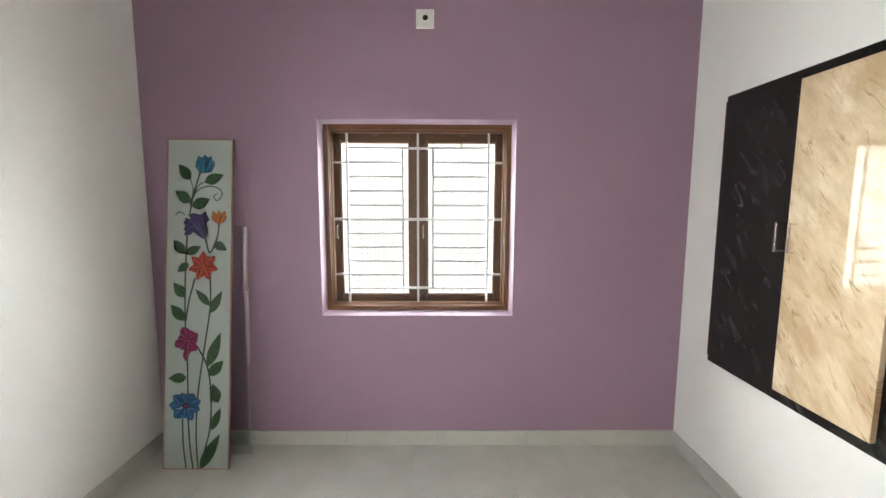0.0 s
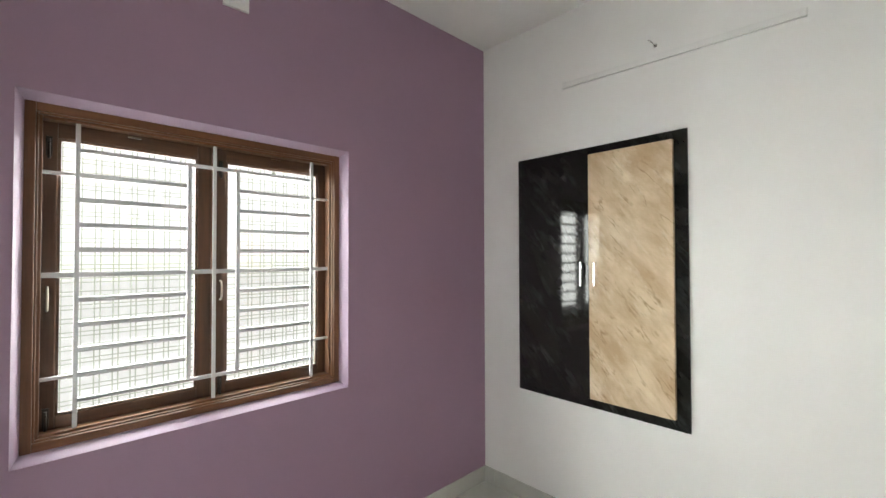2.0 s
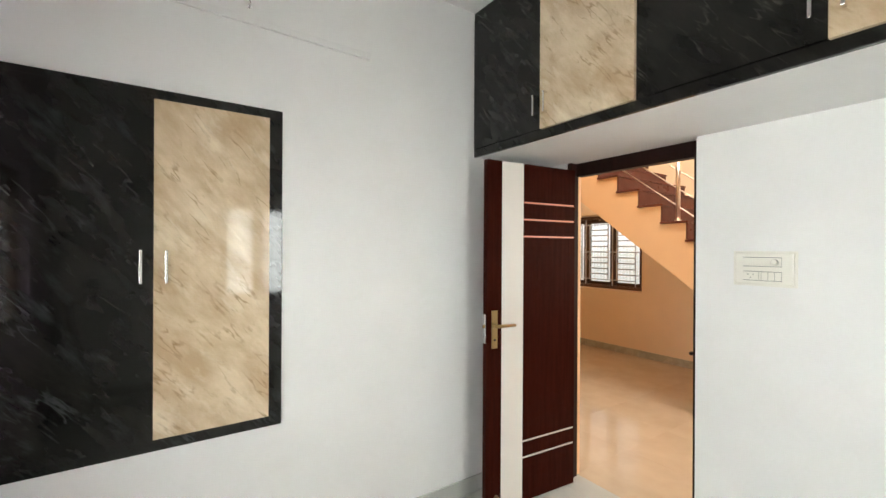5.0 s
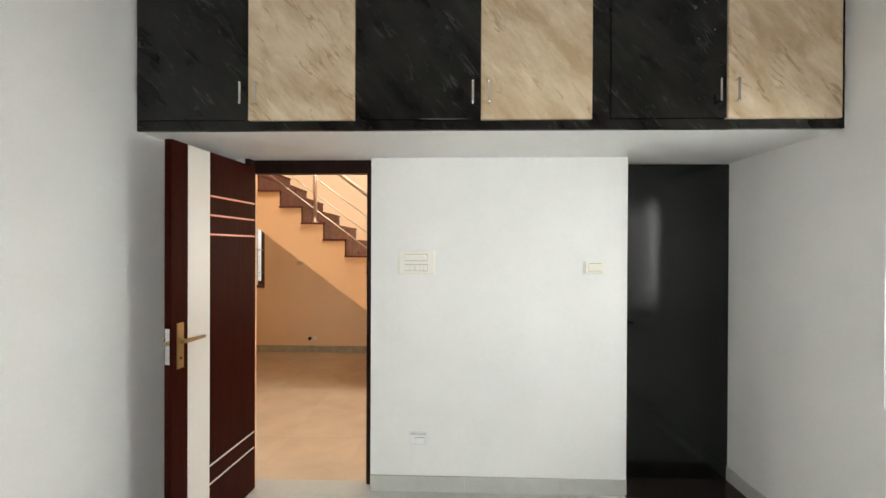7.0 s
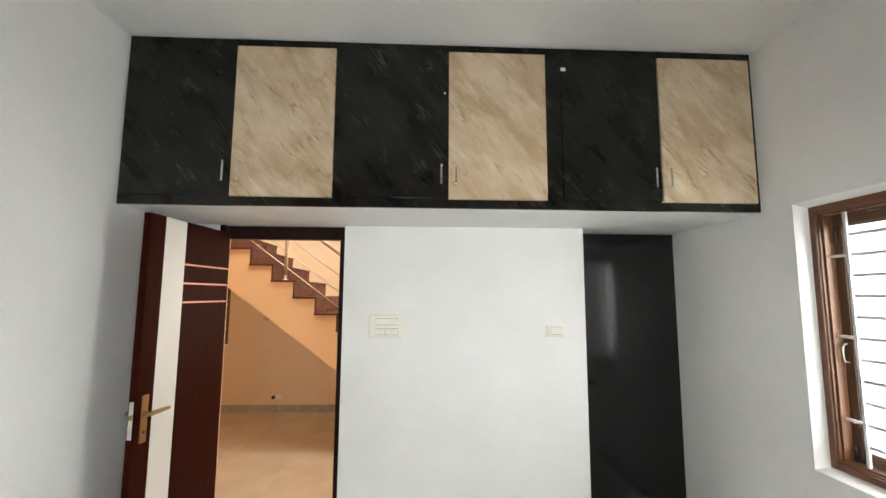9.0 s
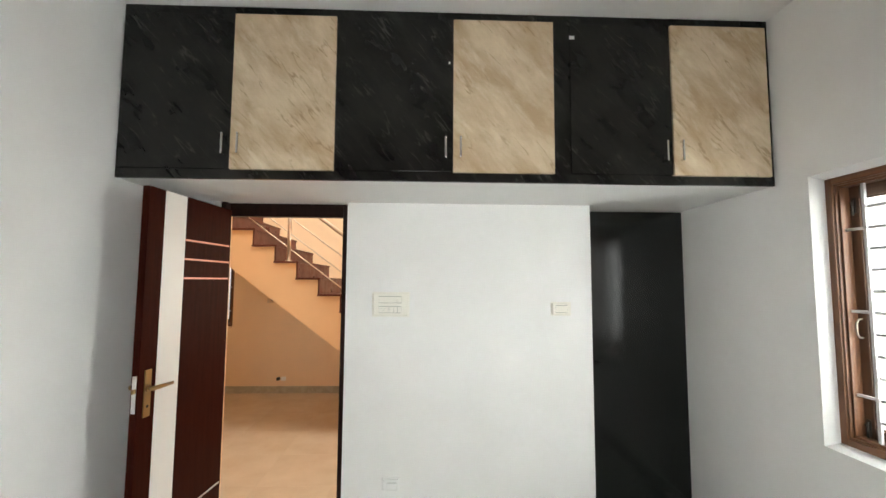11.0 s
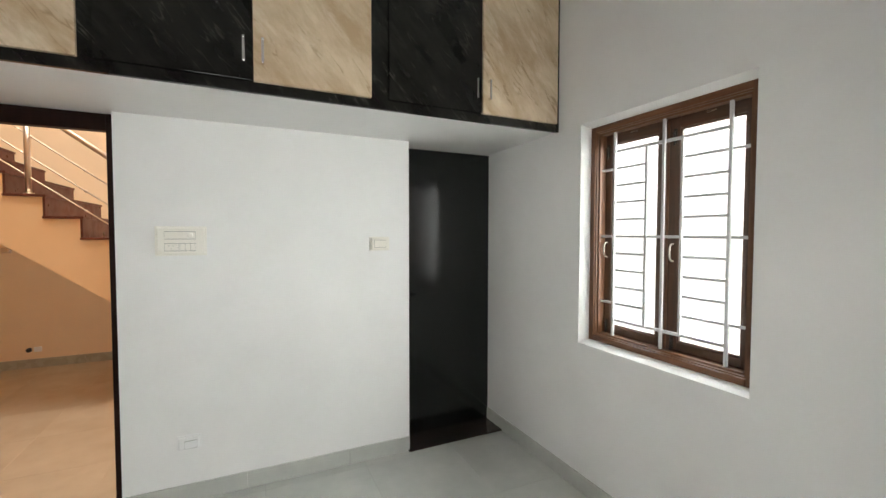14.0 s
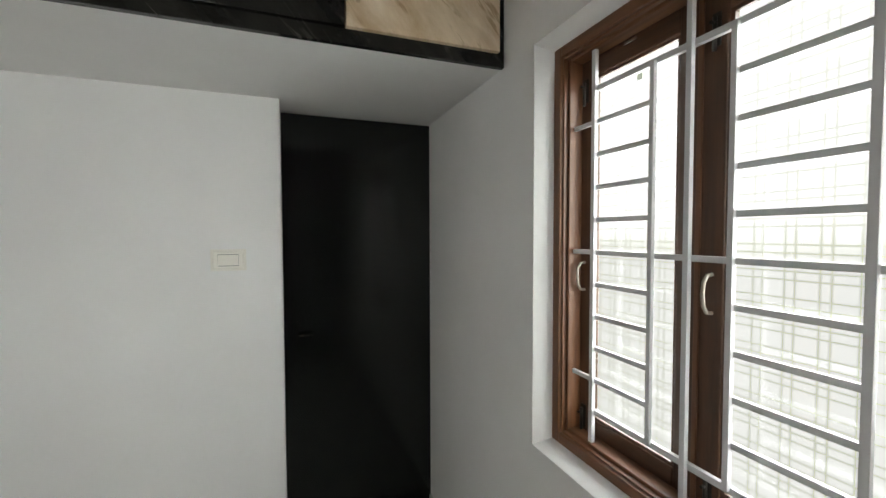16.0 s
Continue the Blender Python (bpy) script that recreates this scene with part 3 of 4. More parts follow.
wardrobe = thing("wardrobe", (EAST, 1.899, 0.708), "built-in wardrobe, black and beige marble laminate shutters", "wardrobe")
Y0, Y1, HZ = 1.403 - 1.899, 2.395 - 1.899, 1.477
for nm, b in (("frame_side", (-0.012, 0, Y0, Y0 + 0.062, 0, HZ)), ("frame_side", (-0.012, 0, Y1 - 0.030, Y1, 0, HZ)),
              ("frame_bottom", (-0.0118, 0, Y0 + 0.062, Y1 - 0.03, 0, 0.055)), ("frame_top", (-0.0118, 0, Y0 + 0.062, Y1 - 0.03, HZ - 0.045, HZ))):
    part(nm, box(*b, 0.001), BLACK_EAST, wardrobe)
part("back_panel", box(-0.004, 0, Y0 + 0.062, Y1 - 0.03, 0.055, HZ - 0.045), BLACK_EAST, wardrobe)
d1 = part("shutter", box(-0.026, -0.006, 0.006, Y1 - 0.012, 0.040, HZ - 0.030, 0.0015), BLACK_EAST, wardrobe, "glossy black marble laminate shutter")
d2 = part("shutter", box(-0.034, -0.006, Y0 + 0.061, 0.0035, 0.054, HZ - 0.046, 0.0015), BEIGE_EAST, wardrobe, "glossy beige marble laminate shutter")
bar_handle(d1, (-0.026, 0.045, 0.692), (-0.026, 0.045, 0.816), (-0.030, 0, 0))
bar_handle(d2, (-0.034, -0.040, 0.692), (-0.034, -0.040, 0.816), (-0.030, 0, 0))

# ---- loft cupboards ----
LZ = LOFT_Z
loft = thing("loft_cabinet", (0, LOFT_Y, LZ), "loft cupboard frame in black marble laminate below the ceiling", "cabinet")
part("bottom_rail", box(WEST + 0.002, EAST - 0.002, -0.020, 0.0, -0.002, 0.044, 0.001), BLACK, loft)
part("top_rail", box(WEST + 0.002, EAST - 0.002, -0.020, 0.0, TOP - LZ - 0.054, TOP - LZ - 0.002, 0.001), BLACK, loft)
for a, b in ((WEST + 0.002, WEST + 0.03), (-0.622, -0.536), (0.530, 0.596), (EAST - 0.02, EAST - 0.002)):
    part("post", box(a, b, -0.020, -0.0005, 0.044, TOP - LZ - 0.054, 0.001), BLACK, loft)
part("back_panel", box(WEST + 0.03, EAST - 0.02, -0.020, -0.014, 0.044, TOP - LZ - 0.054), BLACK, loft)
z0, z1 = 0.044, TOP - LZ - 0.050


def shutter(a, b, mat, label, knob, proud=0.016, low=0.0):
    d = part("shutter", box(a, b, -0.012, proud, z0 + low, z1, 0.0015), mat, loft, label)
    bar_handle(d, (knob, proud, 0.122), (knob, proud, 0.220), (0, 0.028, 0))
    return d


for a, m, b, knobs in ((EAST - 0.012, 1.113, 0.594, (1.146, 1.066)), (0.545, -0.012, -0.538, (0.026, -0.050)), (-0.630, -1.167, -1.687, (-1.125, -1.203))):
    shutter(m + 0.002, a, BLACK, "black marble laminate loft shutter", knobs[0], 0.010, 0.004)
    shutter(b, m - 0.001, BEIGE, "beige marble laminate loft shutter", knobs[1], 0.018)
sticker = thing("sticker", (-0.640, LOFT_Y + 0.0105, 2.90), "small white paper sticker on a black shutter", "sticker")
speck = thing("sticker", (0.008, LOFT_Y + 0.0105, 2.745), "tiny white paper scrap on a black shutter", "sticker")
part("paper", box(-0.004, 0.004, 0, 0.0008, -0.006, 0.006), PLASTIC_W, speck)
part("paper", box(-0.014, 0.014, 0, 0.0008, -0.010, 0.010), PLASTIC_W, sticker)

GLASS_LABEL, *_ = material("pale_green_label_paper", (0.42, 0.45, 0.36), 0.6)
for at, turn in (((0.248, NORTH + 0.1462, 1.978), 0), ((WEST - 0.1462, 0.698, 1.952), 90)):
    tag = thing("glass_label", at, "small pale green paper label stuck on window glass", "label", "labels on the window panes", turn=turn)
    part("paper", box(-0.009, 0.009, 0, 0.0008, -0.012, 0.012), GLASS_LABEL, tag)

# ---- switches and fixtures ----


GAP, *_ = material("switch_joint_shadow_gap", (0.21, 0.205, 0.185), 0.7)


def switch_plate(name, at, w, h, rows, label, mat=None):
    mat = mat or PLASTIC
    s = thing(name, at, label, "switch")
    part("back_box", box(-w / 2 - 0.008, w / 2 + 0.008, 0, 0.006, -h / 2 - 0.007, h / 2 + 0.007, 0.002), mat, s)
    part("plate", box(-w / 2, w / 2, 0.0045, 0.020, -h / 2, h / 2, 0.007), mat, s, "ivory plastic cover plate")
    for u0, u1, za, zb, nm in rows:
        part("module_gap", box(u0 - 0.0009, u1 + 0.0009, 0.0185, 0.0203, za - 0.0024, zb + 0.0024), GAP, s)
        part(nm, box(u0, u1, 0.019, 0.0240, za, zb, 0.0015), mat, s)
    return s


sb = switch_plate("switchboard", (0.350, SOUTH, 1.457), 0.226, 0.146, [(-0.068, 0.075, 0.012, 0.050, "switch_module"), (-0.068, 0.012, -0.052, -0.014, "switch_module"), (0.016, 0.075, -0.052, -0.014, "socket")], "large ivory modular switchboard with fan regulator")
part("fan_knob", tube([(-0.045, 0.022, 0.031), (-0.045, 0.036, 0.031), (-0.045, 0.039, 0.031)], [0.014, 0.013, 0.010], 16), PLASTIC, sb)
for u in (-0.045, -0.02, 0.005):
    part("switch_gap", box(u - 0.0007, u + 0.0007, 0.0235, 0.0242, -0.052, -0.014), GAP, sb)
for u, z in ((0.036, -0.026), (0.056, -0.026), (0.046, -0.041)):
    part("socket_hole", tube([(u, 0.0230, z), (u, 0.0245, z)], 0.0024, 10), GAP, sb)
switch_plate("wall_switch", (-0.762, SOUTH, 1.432), 0.118, 0.076, [(-0.038, 0.038, -0.022, 0.022, "switch_module")], "small ivory switch plate beside the bathroom niche")
switch_plate("wall_socket", (0.335, SOUTH, 0.338), 0.100, 0.066, [(-0.040, 0.020, -0.028, 0.012, "socket")], "white low wall socket above the skirting", PLASTIC_W)
ac = thing("ac_point", (0.020, NORTH, 2.695), "square white plastic outlet box high on mauve wall", "outlet")
part("plate", box(-0.053, 0.053, -0.016, 0, -0.053, 0.053, 0.004), PLASTIC_W, ac)
part("collar", tube([(0.002, -0.0225, 0.002), (0.002, -0.015, 0.002)], 0.021, 20), PLASTIC_W, ac)
part("hole", tube([(0.002, -0.0235, 0.002), (0.002, -0.021, 0.002)], 0.016, 20), DARK, ac)

BATTEN, *_ = material("off_white_pvc", (0.76, 0.755, 0.74), 0.4)
batten = thing("wall_batten", (EAST, 1.515, 2.575), "long thin white conduit batten on white wall", "conduit")
bb = box(-0.013, 0, -0.555, 0.555, -0.017, 0.017, 0.004)
bmesh.ops.rotate(bb, verts=bb.verts, matrix=Matrix.Rotation(radians(1.2), 3, "X"))
part("casing", bb, BATTEN, batten)
for s in (-1, 1):
    cap = box(-0.015, 0, s * 0.545 - 0.014, s * 0.545 + 0.014, -0.019, 0.019, 0.005)
    bmesh.ops.rotate(cap, verts=cap.verts, matrix=Matrix.Rotation(radians(1.2), 3, "X"))
    part("end_cap", cap, BATTEN, batten)
hook = thing("wall_hook", (EAST, 1.547, 2.642), "small metal hook above the white batten", "hook")
part("plate", tube([(0, 0, 0), (-0.004, 0, 0)], 0.010, 14), CHROME, hook)
part("bent_rod", tube([(0, 0, 0), (-0.028, 0, 0), (-0.038, 0.004, 0.006), (-0.042, 0.012, 0.016), (-0.040, 0.020, 0.022)], 0.003), CHROME, hook)

# ---- hall stairs ----
ST_Y0, ST_Y1, RISE, GO = -2.07, -3.45, 0.1715, 0.2305
stairs = thing("staircase", (1.0, (ST_Y0 + ST_Y1) / 2, 0), "peach staircase with dark brown granite treads and steel railing", "staircase", kind="structure")
sx, sy = 1.0, (ST_Y0 + ST_Y1) / 2


def nosing(j):
    """Where the front edge of tread j lies: along, up."""
    return 1.012 + GO * (j - 8), 1.464 + RISE * (j - 8)


FIRST, LAST = 0, 16
flank = []
for j in range(FIRST, LAST + 1):
    x, z = nosing(j)
    flank += [(x + 0.022, z - RISE - 0.018 if j > FIRST else 0.0), (x + 0.022, z - 0.02)]
x_end, z_end = nosing(LAST + 1)
flank += [(x_end + 0.022, z_end - RISE - 0.02)]
slope = RISE / GO
low_x = 1.05 - (0.898 - 0.0) / slope
body = bmesh.new()
outline = flank + [(x_end + 0.022, 0.898 + slope * (x_end + 0.022 - 1.05)), (low_x, 0.0)]
front = [body.verts.new((x - sx, ST_Y0 - sy, z)) for x, z in outline]
back = [body.verts.new((x - sx, ST_Y1 - sy, z)) for x, z in outline]
body.faces.new(front)
body.faces.new(back[::-1])
for i in range(len(outline)):
    k = (i + 1) % len(outline)
    body.faces.new((front[i], back[i], back[k], front[k]))
part("body", body, PEACH, stairs, "peach painted concrete waist and flank")
tread_mesh = mesh_of("tread", box(-0.005, GO + 0.022, ST_Y1 - sy, ST_Y0 - sy + 0.022, -0.0205, 0.0, 0.003), GRANITE)
riser_mesh = mesh_of("riser", box(0.006, 0.0215, ST_Y1 - sy, ST_Y0 - sy + 0.002, -RISE, -0.0208), GRANITE)
for j in range(FIRST, LAST + 1):
    x, z = nosing(j)
    for nm, me in (("tread", tread_mesh), ("riser", riser_mesh)):
        ob = new(nm, me)
        ob.parent = stairs
        ob.location = (x - sx, 0, z)
rail_y = ST_Y0 - 0.07


def on_slope(x, up):
    return (x - sx, rail_y - sy, 1.464 + slope * (x - 1.262) + up)


for up, r, nm in ((0.235, 0.006, "rail_rod"), (0.40, 0.006, "rail_rod"), (0.57, 0.006, "rail_rod"), (0.805, 0.021, "handrail")):
    part(nm, tube([on_slope(-0.1, up), on_slope(3.0, up)], r, 12), STEEL, stairs, "stainless steel rail")
for j in (1.5, 5.5, 9.5, 13.5):
    x, z = nosing(math.floor(j) + 1)
    px = 1.600 + GO * (j - 9.5)
    p = part("rail_post", tube([(px - sx, rail_y - sy, z), (px - sx, rail_y - sy, 1.464 + slope * (px - 1.262) + 0.79)], 0.020, 14), STEEL, stairs, "stainless steel post")
    part("post_base", tube([(px - sx, rail_y - sy, z), (px - sx, rail_y - sy, z + 0.012)], 0.034, 16), STEEL, p)
for x in (0.95, 1.24, 1.90, 2.25):
    for up in (0.235, 0.40, 0.57):
        c = on_slope(x, up)
        part("rod_bead", tube([(c[0] - 0.012, c[1], c[2] - 0.009), (c[0], c[1], c[2]), (c[0] + 0.012, c[1], c[2] + 0.009)], [0.007, 0.012, 0.007], 10), STEEL, stairs)
clip = thing("wall_clamp", (2.396, HALL_Y, 1.31), "small grey metal clamp on peach wall under stairs", "clamp")
part("plate", box(-0.045, 0.035, 0, 0.02, -0.030, 0.030, 0.004), STEEL, clip)
part("stub", tube([(-0.01, 0.02, 0), (-0.01, 0.05, 0)], 0.022, 14), STEEL, clip)
pt = thing("pipe_outlet", (2.236, HALL_Y, 0.206), "black pipe outlet with white cover low on wall", "outlet")
part("pipe", tube([(0, 0, 0), (0, 0.035, 0)], 0.023, 16), DARK, pt)
part("cover", box(-0.105, -0.036, 0, 0.010, -0.028, 0.028, 0.003), PLASTIC_W, pt)

# ---- floors and skirtings ----


def tiled_floor(name, x0, x1, y0, y1, ox, oy, size, mat, label, joint, group_top=0.0):
    base = structure(name, box(x0, x1, y0, y1, -0.12, group_top - 0.0010), joint, label, "floor")
    shared = {}
    n0, n1 = math.floor((x0 - ox) / size), math.ceil((x1 - ox) / size)
    m0, m1 = math.floor((y0 - oy) / size), math.ceil((y1 - oy) / size)
    for i in range(n0, n1):
        for j in range(m0, m1):
            a, b = max(x0, ox + i * size), min(x1, ox + (i + 1) * size)
            c, d = max(y0, oy + j * size), min(y1, oy + (j + 1) * size)
            if b - a < 0.01 or d - c < 0.01:
                continue
            key = (round(b - a, 3), round(d - c, 3))
            if key not in shared:
                w, h, g = key[0] / 2, key[1] / 2, 0.0006
                shared[key] = mesh_of("tile", box(-w + g, w - g, -h + g, h - g, -0.009, 0.0, 0.0008), mat)
            t = new("tile", shared[key])
            t.parent = base
            t.location = ((a + b) / 2, (c + d) / 2, group_top)


tiled_floor("floor", WEST, EAST, SOUTH - 0.10, NORTH, -0.05, 0.28, 0.60, TILE, "light grey polished vitrified tile floor", GROUT)
tiled_floor("niche_floor", WEST, NICHE_X, NICHE_Y - 0.06, SOUTH - 0.10, -0.05, 0.28, 0.60, TILE, "light grey tile floor in the niche", GROUT)
tiled_floor("hall_floor", HALL_W, HALL_E, HALL_Y, SOUTH - 0.10, 0.25, -0.49, 0.60, HALL_TILE, "cream polished vitrified tile floor of the hall", HALL_GROUT)


def skirting(name, a, b, normal, mat=None):
    """A run of tile skirting on the wall line a to b; normal points into the room."""
    a, b, n = Vector(a), Vector(b), Vector(normal)
    length = (b - a).length
    d = (b - a).normalized()
    run = thing(name, (*a, 0), "light grey tile skirting along the wall", "baseboard", kind="structure")
    run.rotation_mode = "XYZ"
    run.matrix_world = Matrix.Translation((a.x, a.y, 0)) @ Matrix(((d.x, n.x, 0, 0), (d.y, n.y, 0, 0), (0, 0, 1, 0), (0, 0, 0, 1)))
    s = 0.0
    while s < length - 0.005:
        e = min(s + 0.60, length)
        part("skirting_tile", box(s + 0.0006, e - 0.0006, 0.0, 0.010, 0.0005, 0.100, 0.0012), mat or SKIRT, run)
        s = e


skirting("baseboard_north", (WEST + 0.010, NORTH), (EAST - 0.010, NORTH), (0, -1))
skirting("baseboard_east", (EAST, SOUTH), (EAST, NORTH), (-1, 0))
skirting("baseboard_west", (WEST, NICHE_Y), (WEST, NORTH), (1, 0))
skirting("baseboard_south", (DOOR_A, SOUTH), (NICHE_X, SOUTH), (0, 1))
skirting("baseboard_corner", (EAST - 0.010, SOUTH), (DOOR_B, SOUTH), (0, 1))
skirting("baseboard_hall", (HALL_E, HALL_Y), (HALL_W, HALL_Y), (0, 1), HALL_SKIRT)
skirting("baseboard_hall_north", (DOOR_B, SOUTH - 0.12), (HALL_E, SOUTH - 0.12), (0, -1), HALL_SKIRT)

# ---- painted panel leaning in the corner ----
GLASS_BODY, *_ = material("pale_back_painted_glass", (0.385, 0.43, 0.415), 0.12)
EDGE_WOOD, *_ = material("thin_wooden_edging", (0.30, 0.17, 0.12), 0.5)


def brush(name, a, b, rough=0.35):
    """Hand-painted enamel: strokes from one tone to another."""
    m, nodes, links, bs = material(name, a, rough)
    vec = coords(nodes, links, (1, 1, 1))
    n = noise_of(nodes, links, vec, 55, 5, 0.65)
    rp = ramp(nodes, links, n.outputs[0], [(0.35, a), (0.65, b)])
    links.new(rp.outputs[0], bs.inputs["Base Color"])
    return m


LEAF_P = brush("leaf_green_enamel", (0.0086, 0.0432, 0.0130), (0.0324, 0.0972, 0.0288))
STEM_P = brush("stem_green_enamel", (0.0086, 0.0252, 0.0130), (0.0216, 0.0432, 0.0216))
BLUE_P = brush("blue_enamel", (0.0037, 0.0385, 0.1332), (0.0133, 0.1110, 0.2442))
TEAL_P = brush("teal_blue_enamel", (0.0064, 0.0799, 0.1652), (0.0133, 0.1439, 0.2398))
VIOLET_P = brush("violet_enamel", (0.0133, 0.0089, 0.0533), (0.0348, 0.0222, 0.0925))
ORANGE_P = brush("orange_enamel", (0.2664, 0.0586, 0.0080), (0.3516, 0.1172, 0.0213))
RED_P = brush("red_enamel", (0.1998, 0.0104, 0.0044), (0.3108, 0.0414, 0.0148))
PINK_P = brush("magenta_enamel", (0.1110, 0.0030, 0.0370), (0.2146, 0.0118, 0.0851))

TONES = {"teal": (0.010, 0.150, 0.280), "violet": (0.033, 0.022, 0.100), "orange": (0.420, 0.110, 0.018), "red": (0.350, 0.035, 0.012), "magenta": (0.220, 0.010, 0.080), "blue": (0.011, 0.100, 0.260)}
TEAL_D, VIOLET_D, ORANGE_D, RED_D, PINK_D, BLUE_D = [brush("dark_%s_stroke" % k, tuple(x * 0.28 for x in c), tuple(x * 0.55 for x in c)) for k, c in TONES.items()]
TEAL_L, VIOLET_L, ORANGE_L, RED_L, PINK_L, BLUE_L = [brush("pale_%s_stroke" % k, tuple(x * 1.25 for x in c), tuple(min(0.8, x * 1.7 + 0.02) for x in c)) for k, c in TONES.items()]

PW, PL, PT = 0.398, 2.003, 0.012
panel = thing("painted_panel", (-1.360, 2.436, 0.001), "tall white glass panel painted with flowers, leaning in corner", "painted panel")
panel.matrix_world = pose(-1.360, 2.436, 0.001, -6.95, 0.4, 0)
part("glass", box(-PW / 2 + 0.007, PW / 2 - 0.007, 0, PT, 0.007, PL - 0.007), GLASS_BODY, panel, "pale greenish-white glass sheet")
for b in ((-PW / 2, -PW / 2 + 0.007, -0.002, PT, 0, PL), (PW / 2 - 0.007, PW / 2, -0.002, PT, 0, PL), (-PW / 2 + 0.007, PW / 2 - 0.007, -0.002, PT, 0, 0.007), (-PW / 2 + 0.007, PW / 2 - 0.007, -0.002, PT, PL - 0.007, PL)):
    part("edging", box(*b, 0.001), EDGE_WOOD, panel, "thin brown wooden edging")


def at_panel(cx, cy):
    """Panel coordinates from a sketch 265 wide and 1352 high, its corner at (56, 38)."""
    return ((cx - 56) / 265 - 0.5) * PW, (1390 - cy) / 1352 * PL


def blade(bm, outline, lift):
    """A flat painted patch with a hair of thickness."""
    top = [bm.verts.new((x, -lift, z)) for x, z in outline]
    low = [bm.verts.new((x, 0.0, z)) for x, z in outline]
    bm.faces.new(top)
    for i in range(len(top)):
        k = (i + 1) % len(top)
        bm.faces.new((top[i], top[k], low[k], low[i]))


def petal(bm, x, z, angle, length, width, lift, tip=0.6, wave=0.0):
    pts, n = [], 9
    dx, dz = math.cos(angle), math.sin(angle)
    for side in (1, -1):
        for i in range(n + 1):
            s = i / n if side == 1 else 1 - i / n
            w = width * math.sin(math.pi * s ** tip) * (1 + wave * math.sin(13 * s + 2.3 * side + 7 * angle))
            px, pz = x + dx * s * length, z + dz * s * length
            if side == -1 and i in (0, n):
                continue
            pts.append((px - dz * w * side / 2, pz + dx * w * side / 2))
    blade(bm, pts, lift)


def stroke(points, r0, r1):
    """A painted stem: a flattened strip along a smooth line."""
    pts = [Vector((*at_panel(*p), 0)) for p in points]
    fine = []
    for i in range(len(pts) - 1):
        a, b = pts[i], pts[i + 1]
        ta = (pts[i + 1] - pts[max(i - 1, 0)]) * 0.5
        tb = (pts[min(i + 2, len(pts) - 1)] - pts[i]) * 0.5
        for k in range(6):
            s = k / 6
            fine.append((2 * s**3 - 3 * s**2 + 1) * a + (s**3 - 2 * s**2 + s) * ta + (3 * s**2 - 2 * s**3) * b + (s**3 - s**2) * tb)
    fine.append(pts[-1])
    left, right = [], []
    for i, p in enumerate(fine):
        d = (fine[min(i + 1, len(fine) - 1)] - fine[max(i - 1, 0)]).normalized()
        w = r0 + (r1 - r0) * i / (len(fine) - 1)
        left.append((p.x - d.y * w, p.y + d.x * w))
        right.append((p.x + d.y * w, p.y - d.x * w))
    bm = bmesh.new()
    lt = [bm.verts.new((x, -0.0006, z)) for x, z in left]
    rt = [bm.verts.new((x, -0.0006, z)) for x, z in right]
    for i in range(len(lt) - 1):
        bm.faces.new((lt[i], lt[i + 1], rt[i + 1], rt[i]))
    return bm


STEMS = [
    [(190, 175), (165, 260), (150, 345)],
    [(140, 430), (135, 620), (138, 815)],
    [(215, 450), (233, 505), (262, 440), (268, 375)],
    [(235, 605), (237, 730), (215, 900), (192, 1090), (188, 1260), (198, 1390)],
    [(174, 610), (152, 700), (140, 785)],
    [(148, 935), (153, 1100)],
    [(184, 885), (225, 960), (243, 1060), (244, 1210), (215, 1345), (205, 1390)],
    [(132, 1185), (137, 1290), (150, 1390)],
    [(155, 1185), (163, 1290), (178, 1390)],
]
CURLS = [[(150, 312), (175, 255), (220, 232), (262, 240), (279, 264), (262, 290), (244, 276), (258, 262)], [(92, 352), (108, 338), (130, 350)], [(150, 300), (182, 232), (212, 212)], [(152, 300), (162, 250), (150, 205)]]
for pts in STEMS:
    part("stem", stroke(pts, 0.0050, 0.0042), STEM_P, panel)
for pts in CURLS:
    part("tendril", stroke(pts, 0.0036, 0.0026), STEM_P, panel)
LEAVES = [(150, 205, 104, 143), (208, 216, 284, 184), (153, 300, 93, 253), (158, 316, 230, 284), (131, 508, 85, 454), (140, 510, 196, 478), (248, 464, 302, 494), (148, 548, 103, 585),
          (134, 688, 88, 628), (133, 783, 78, 718), (236, 722, 176, 654), (238, 752, 284, 660), (230, 972, 281, 830), (236, 1008, 293, 945), (146, 1016, 73, 1020), (272, 1118, 250, 1040), (248, 1230, 284, 1138), (204, 1390, 284, 1243)]
for i, (a, b, c, d) in enumerate(LEAVES):
    x, z = at_panel(a, b)
    u, v = at_panel(c, d)
    ln = math.hypot(u - x, v - z)
    bm = bmesh.new()
    petal(bm, x, z, math.atan2(v - z, u - x), ln, min(0.066, ln * (0.56 if ln < 0.13 else 0.34)), 0.0009, 0.8)
    lf = part("leaf", bm, LEAF_P, panel)
    vein = bmesh.new()
    petal(vein, x, z, math.atan2(v - z, u - x), ln * 0.85, 0.0035, 0.0013, 0.8)
    part("leaf_vein", vein, STEM_P, lf)


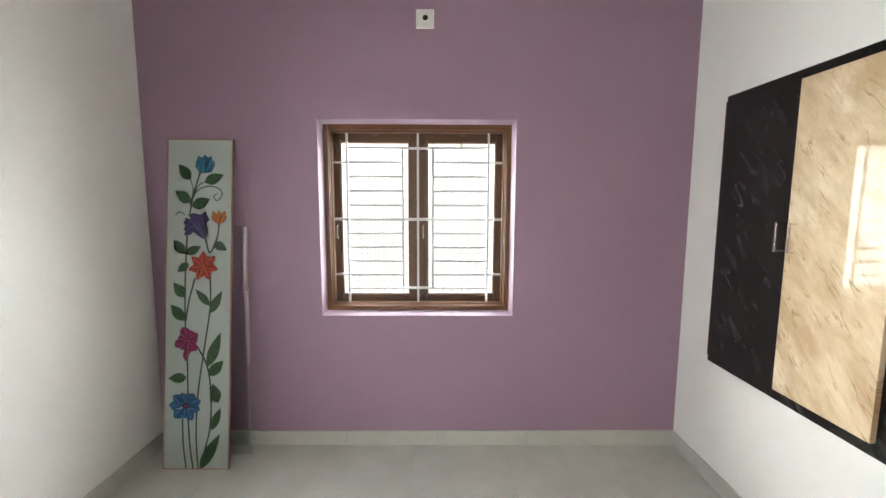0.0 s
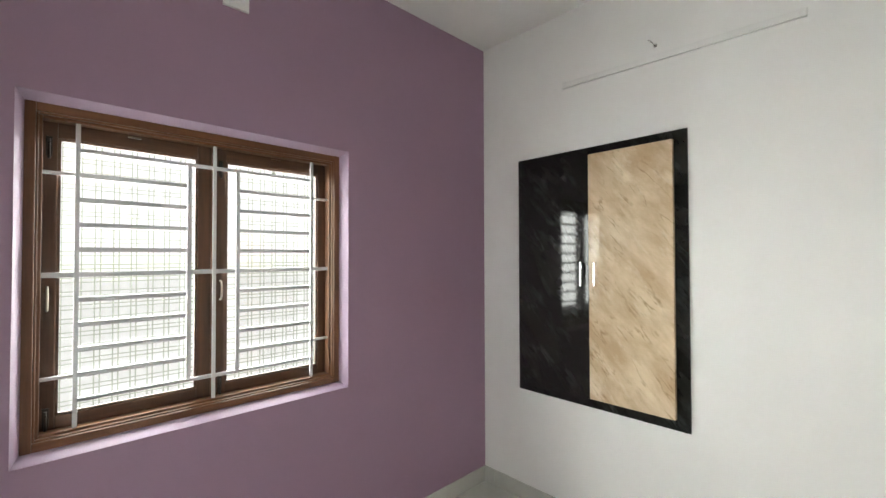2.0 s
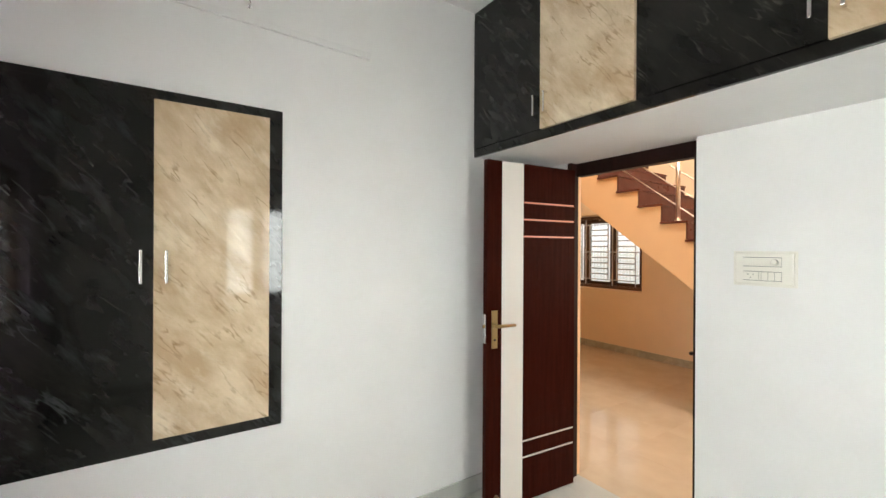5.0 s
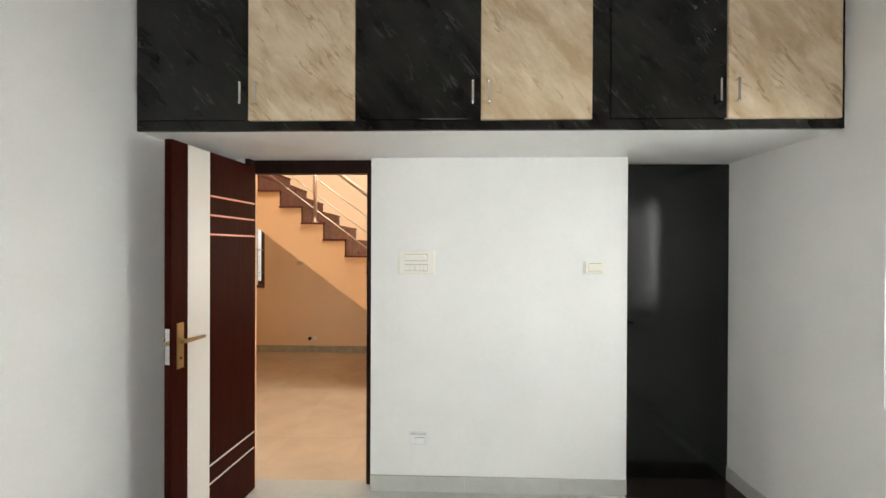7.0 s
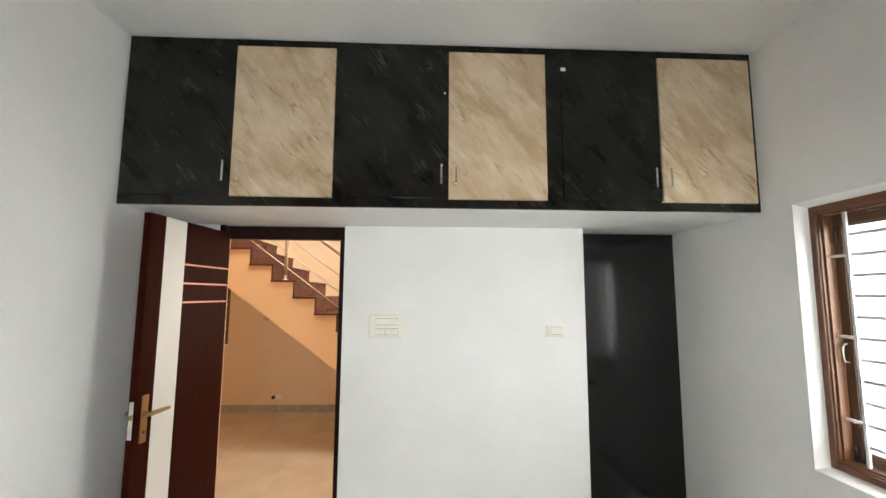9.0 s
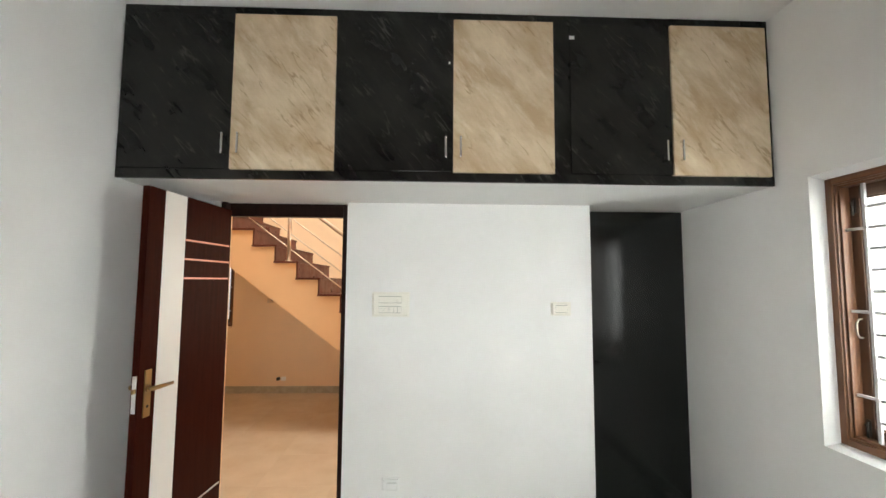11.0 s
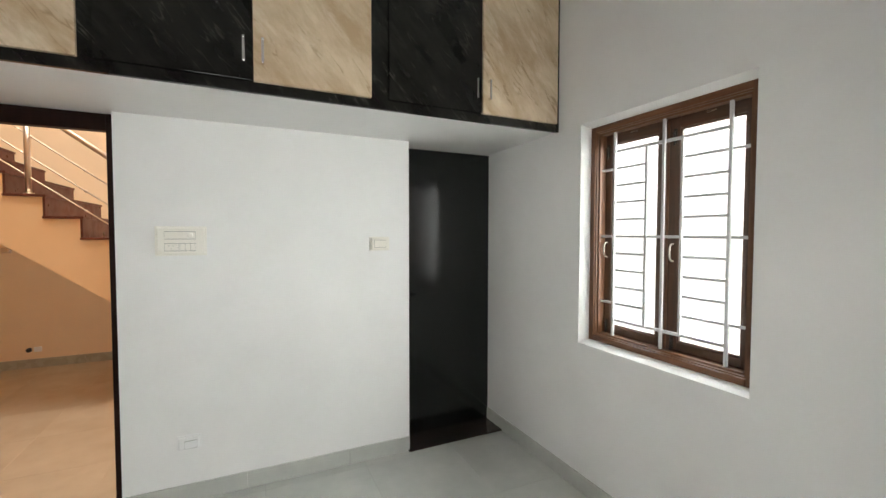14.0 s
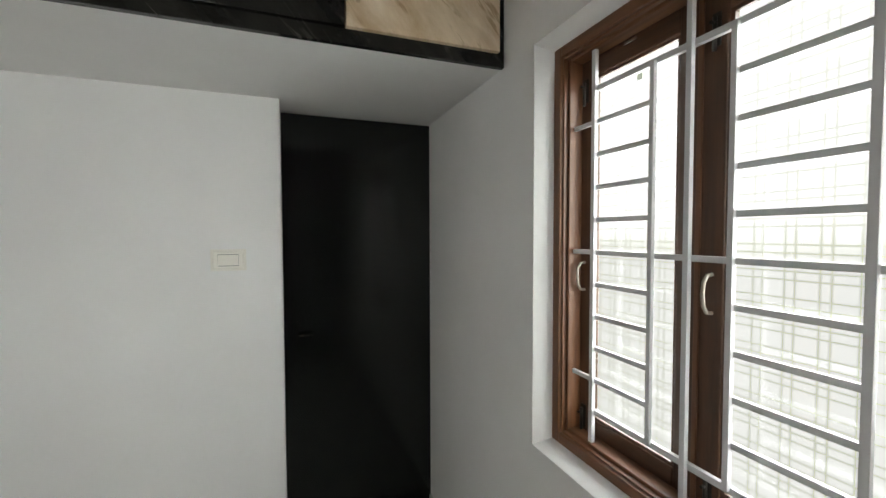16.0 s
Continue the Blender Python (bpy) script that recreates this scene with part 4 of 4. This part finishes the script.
def flower(cx, cy, mat, petals, label, shade, pale):
    """Overlapping petals, each with a dark throat and a pale streak of brushwork."""
    x, z = at_panel(cx, cy)
    bm = bmesh.new()
    for i, (deg, ln, w, tip, ox, oz) in enumerate(petals):
        petal(bm, x + ox, z + oz, radians(deg), ln, w, 0.0012 + 0.0002 * (i % 4), tip, 0.17)
    head = part("flower", bm, mat, panel, label)
    for name, m, reach, broad, lift in (("petal_shading", shade, 0.72, 0.30, 0.0024), ("petal_streak", pale, 0.90, 0.10, 0.0028)):
        strokes = bmesh.new()
        for i, (deg, ln, w, tip, ox, oz) in enumerate(petals):
            lean = radians(deg + (7 if name == "petal_streak" else -4) * math.sin(2.1 * i + 1))
            petal(strokes, x + ox, z + oz, lean, ln * reach, w * broad, lift + 0.00005 * i, tip, 0.3)
        part(name, strokes, m, head)
    return head


flower(205, 178, TEAL_P, [(90, 0.112, 0.085, 0.9, 0.004, 0), (108, 0.112, 0.062, 0.9, 0.0, 0), (72, 0.112, 0.062, 0.9, 0.008, 0), (126, 0.088, 0.050, 0.8, 0.0, 0.002), (54, 0.090, 0.050, 0.8, 0.010, 0.002)], "teal blue painted tulip", TEAL_D, TEAL_L)
flower(215, 455, VIOLET_P, [(108, 0.165, 0.075, 1.3, 0, 0), (122, 0.175, 0.070, 1.2, 0, 0), (135, 0.165, 0.060, 1.2, -0.012, 0.02), (152, 0.12, 0.055, 1.0, -0.03, 0.06), (200, 0.09, 0.055, 0.9, -0.05, 0.095), (225, 0.10, 0.050, 0.9, -0.06, 0.10), (80, 0.09, 0.060, 0.8, -0.02, 0.09), (160, 0.11, 0.055, 0.8, -0.005, 0.12)], "violet painted trumpet flower", VIOLET_D, VIOLET_L)
flower(267, 388, ORANGE_P, [(90, 0.085, 0.036, 0.9, 0, 0), (114, 0.092, 0.034, 1.0, -0.002, 0), (66, 0.092, 0.034, 1.0, 0.002, 0), (134, 0.062, 0.026, 1.0, -0.004, 0.006), (46, 0.062, 0.026, 1.0, 0.004, 0.006)], "orange painted tulip bud", ORANGE_D, ORANGE_L)
red = flower(207, 560, RED_P, [(92 + 51.4 * i, 0.092, 0.052, 1.05, 0, 0) for i in range(7)], "red painted star flower", RED_D, RED_L)
flower(148, 868, PINK_P, [(35 + 40 * i + 9 * math.sin(5 * i), 0.074 + 0.014 * math.sin(3.7 * i), 0.056, 1.6, 0, 0.006) for i in range(9)] + [(262, 0.115, 0.042, 1.0, 0.004, -0.01), (140, 0.06, 0.06, 0.9, 0.0, 0.01)], "magenta painted peony", PINK_D, PINK_L)
blue = flower(143, 1132, BLUE_P, [(20 + 40 * i + 7 * math.sin(4.1 * i), 0.106 - 0.020 * abs(math.sin(radians(20 + 40 * i))) + 0.008 * math.sin(2.9 * i), 0.058, 1.7, 0, 0) for i in range(9)], "blue painted daisy with dark centre", BLUE_D, BLUE_L)
for host, (cx, cy), r, m in ((blue, (146, 1130), 0.024, VIOLET_P), (blue, (146, 1130), 0.010, PINK_P), (red, (207, 560), 0.010, ORANGE_P)):
    x, z = at_panel(cx, cy)
    bm = bmesh.new()
    blade(bm, [(x + r * math.cos(k * math.tau / 14), z + 0.8 * r * math.sin(k * math.tau / 14)) for k in range(14)], 0.0034 if r > 0.011 else 0.0038)
    part("flower_centre", bm, m, host)

# bare glass sheet behind the panel
sheet_m, nodes, links, b = material("greenish_glass_sheet", (0.9, 0.95, 0.93), 0.02)
clear = nodes.new("ShaderNodeBsdfTransparent")
clear.inputs[0].default_value = (0.955, 0.965, 0.96, 1)
gl = nodes.new("ShaderNodeBsdfGlossy")
gl.inputs["Roughness"].default_value = 0.02
fr = sheen(nodes, links, 0.13)
mx = nodes.new("ShaderNodeMixShader")
links.new(fr.outputs[0], mx.inputs[0])
links.new(clear.outputs[0], mx.inputs[1])
links.new(gl.outputs[0], mx.inputs[2])
links.new(mx.outputs[0], nodes["Material Output"].inputs[0])
nodes.remove(b)
sheet = thing("glass_sheet", (-1.30, 2.58, 0.001), "bare clear glass sheet leaning behind the painted panel", "glass sheet")
sheet.matrix_world = pose(-1.305, 2.585, 0.001, -3.6, 0, 3.3)
bare = part("pane", box(-0.215, 0.215, 0, 0.006, 0, 1.46, 0.001), sheet_m, sheet)
bare.visible_shadow = False
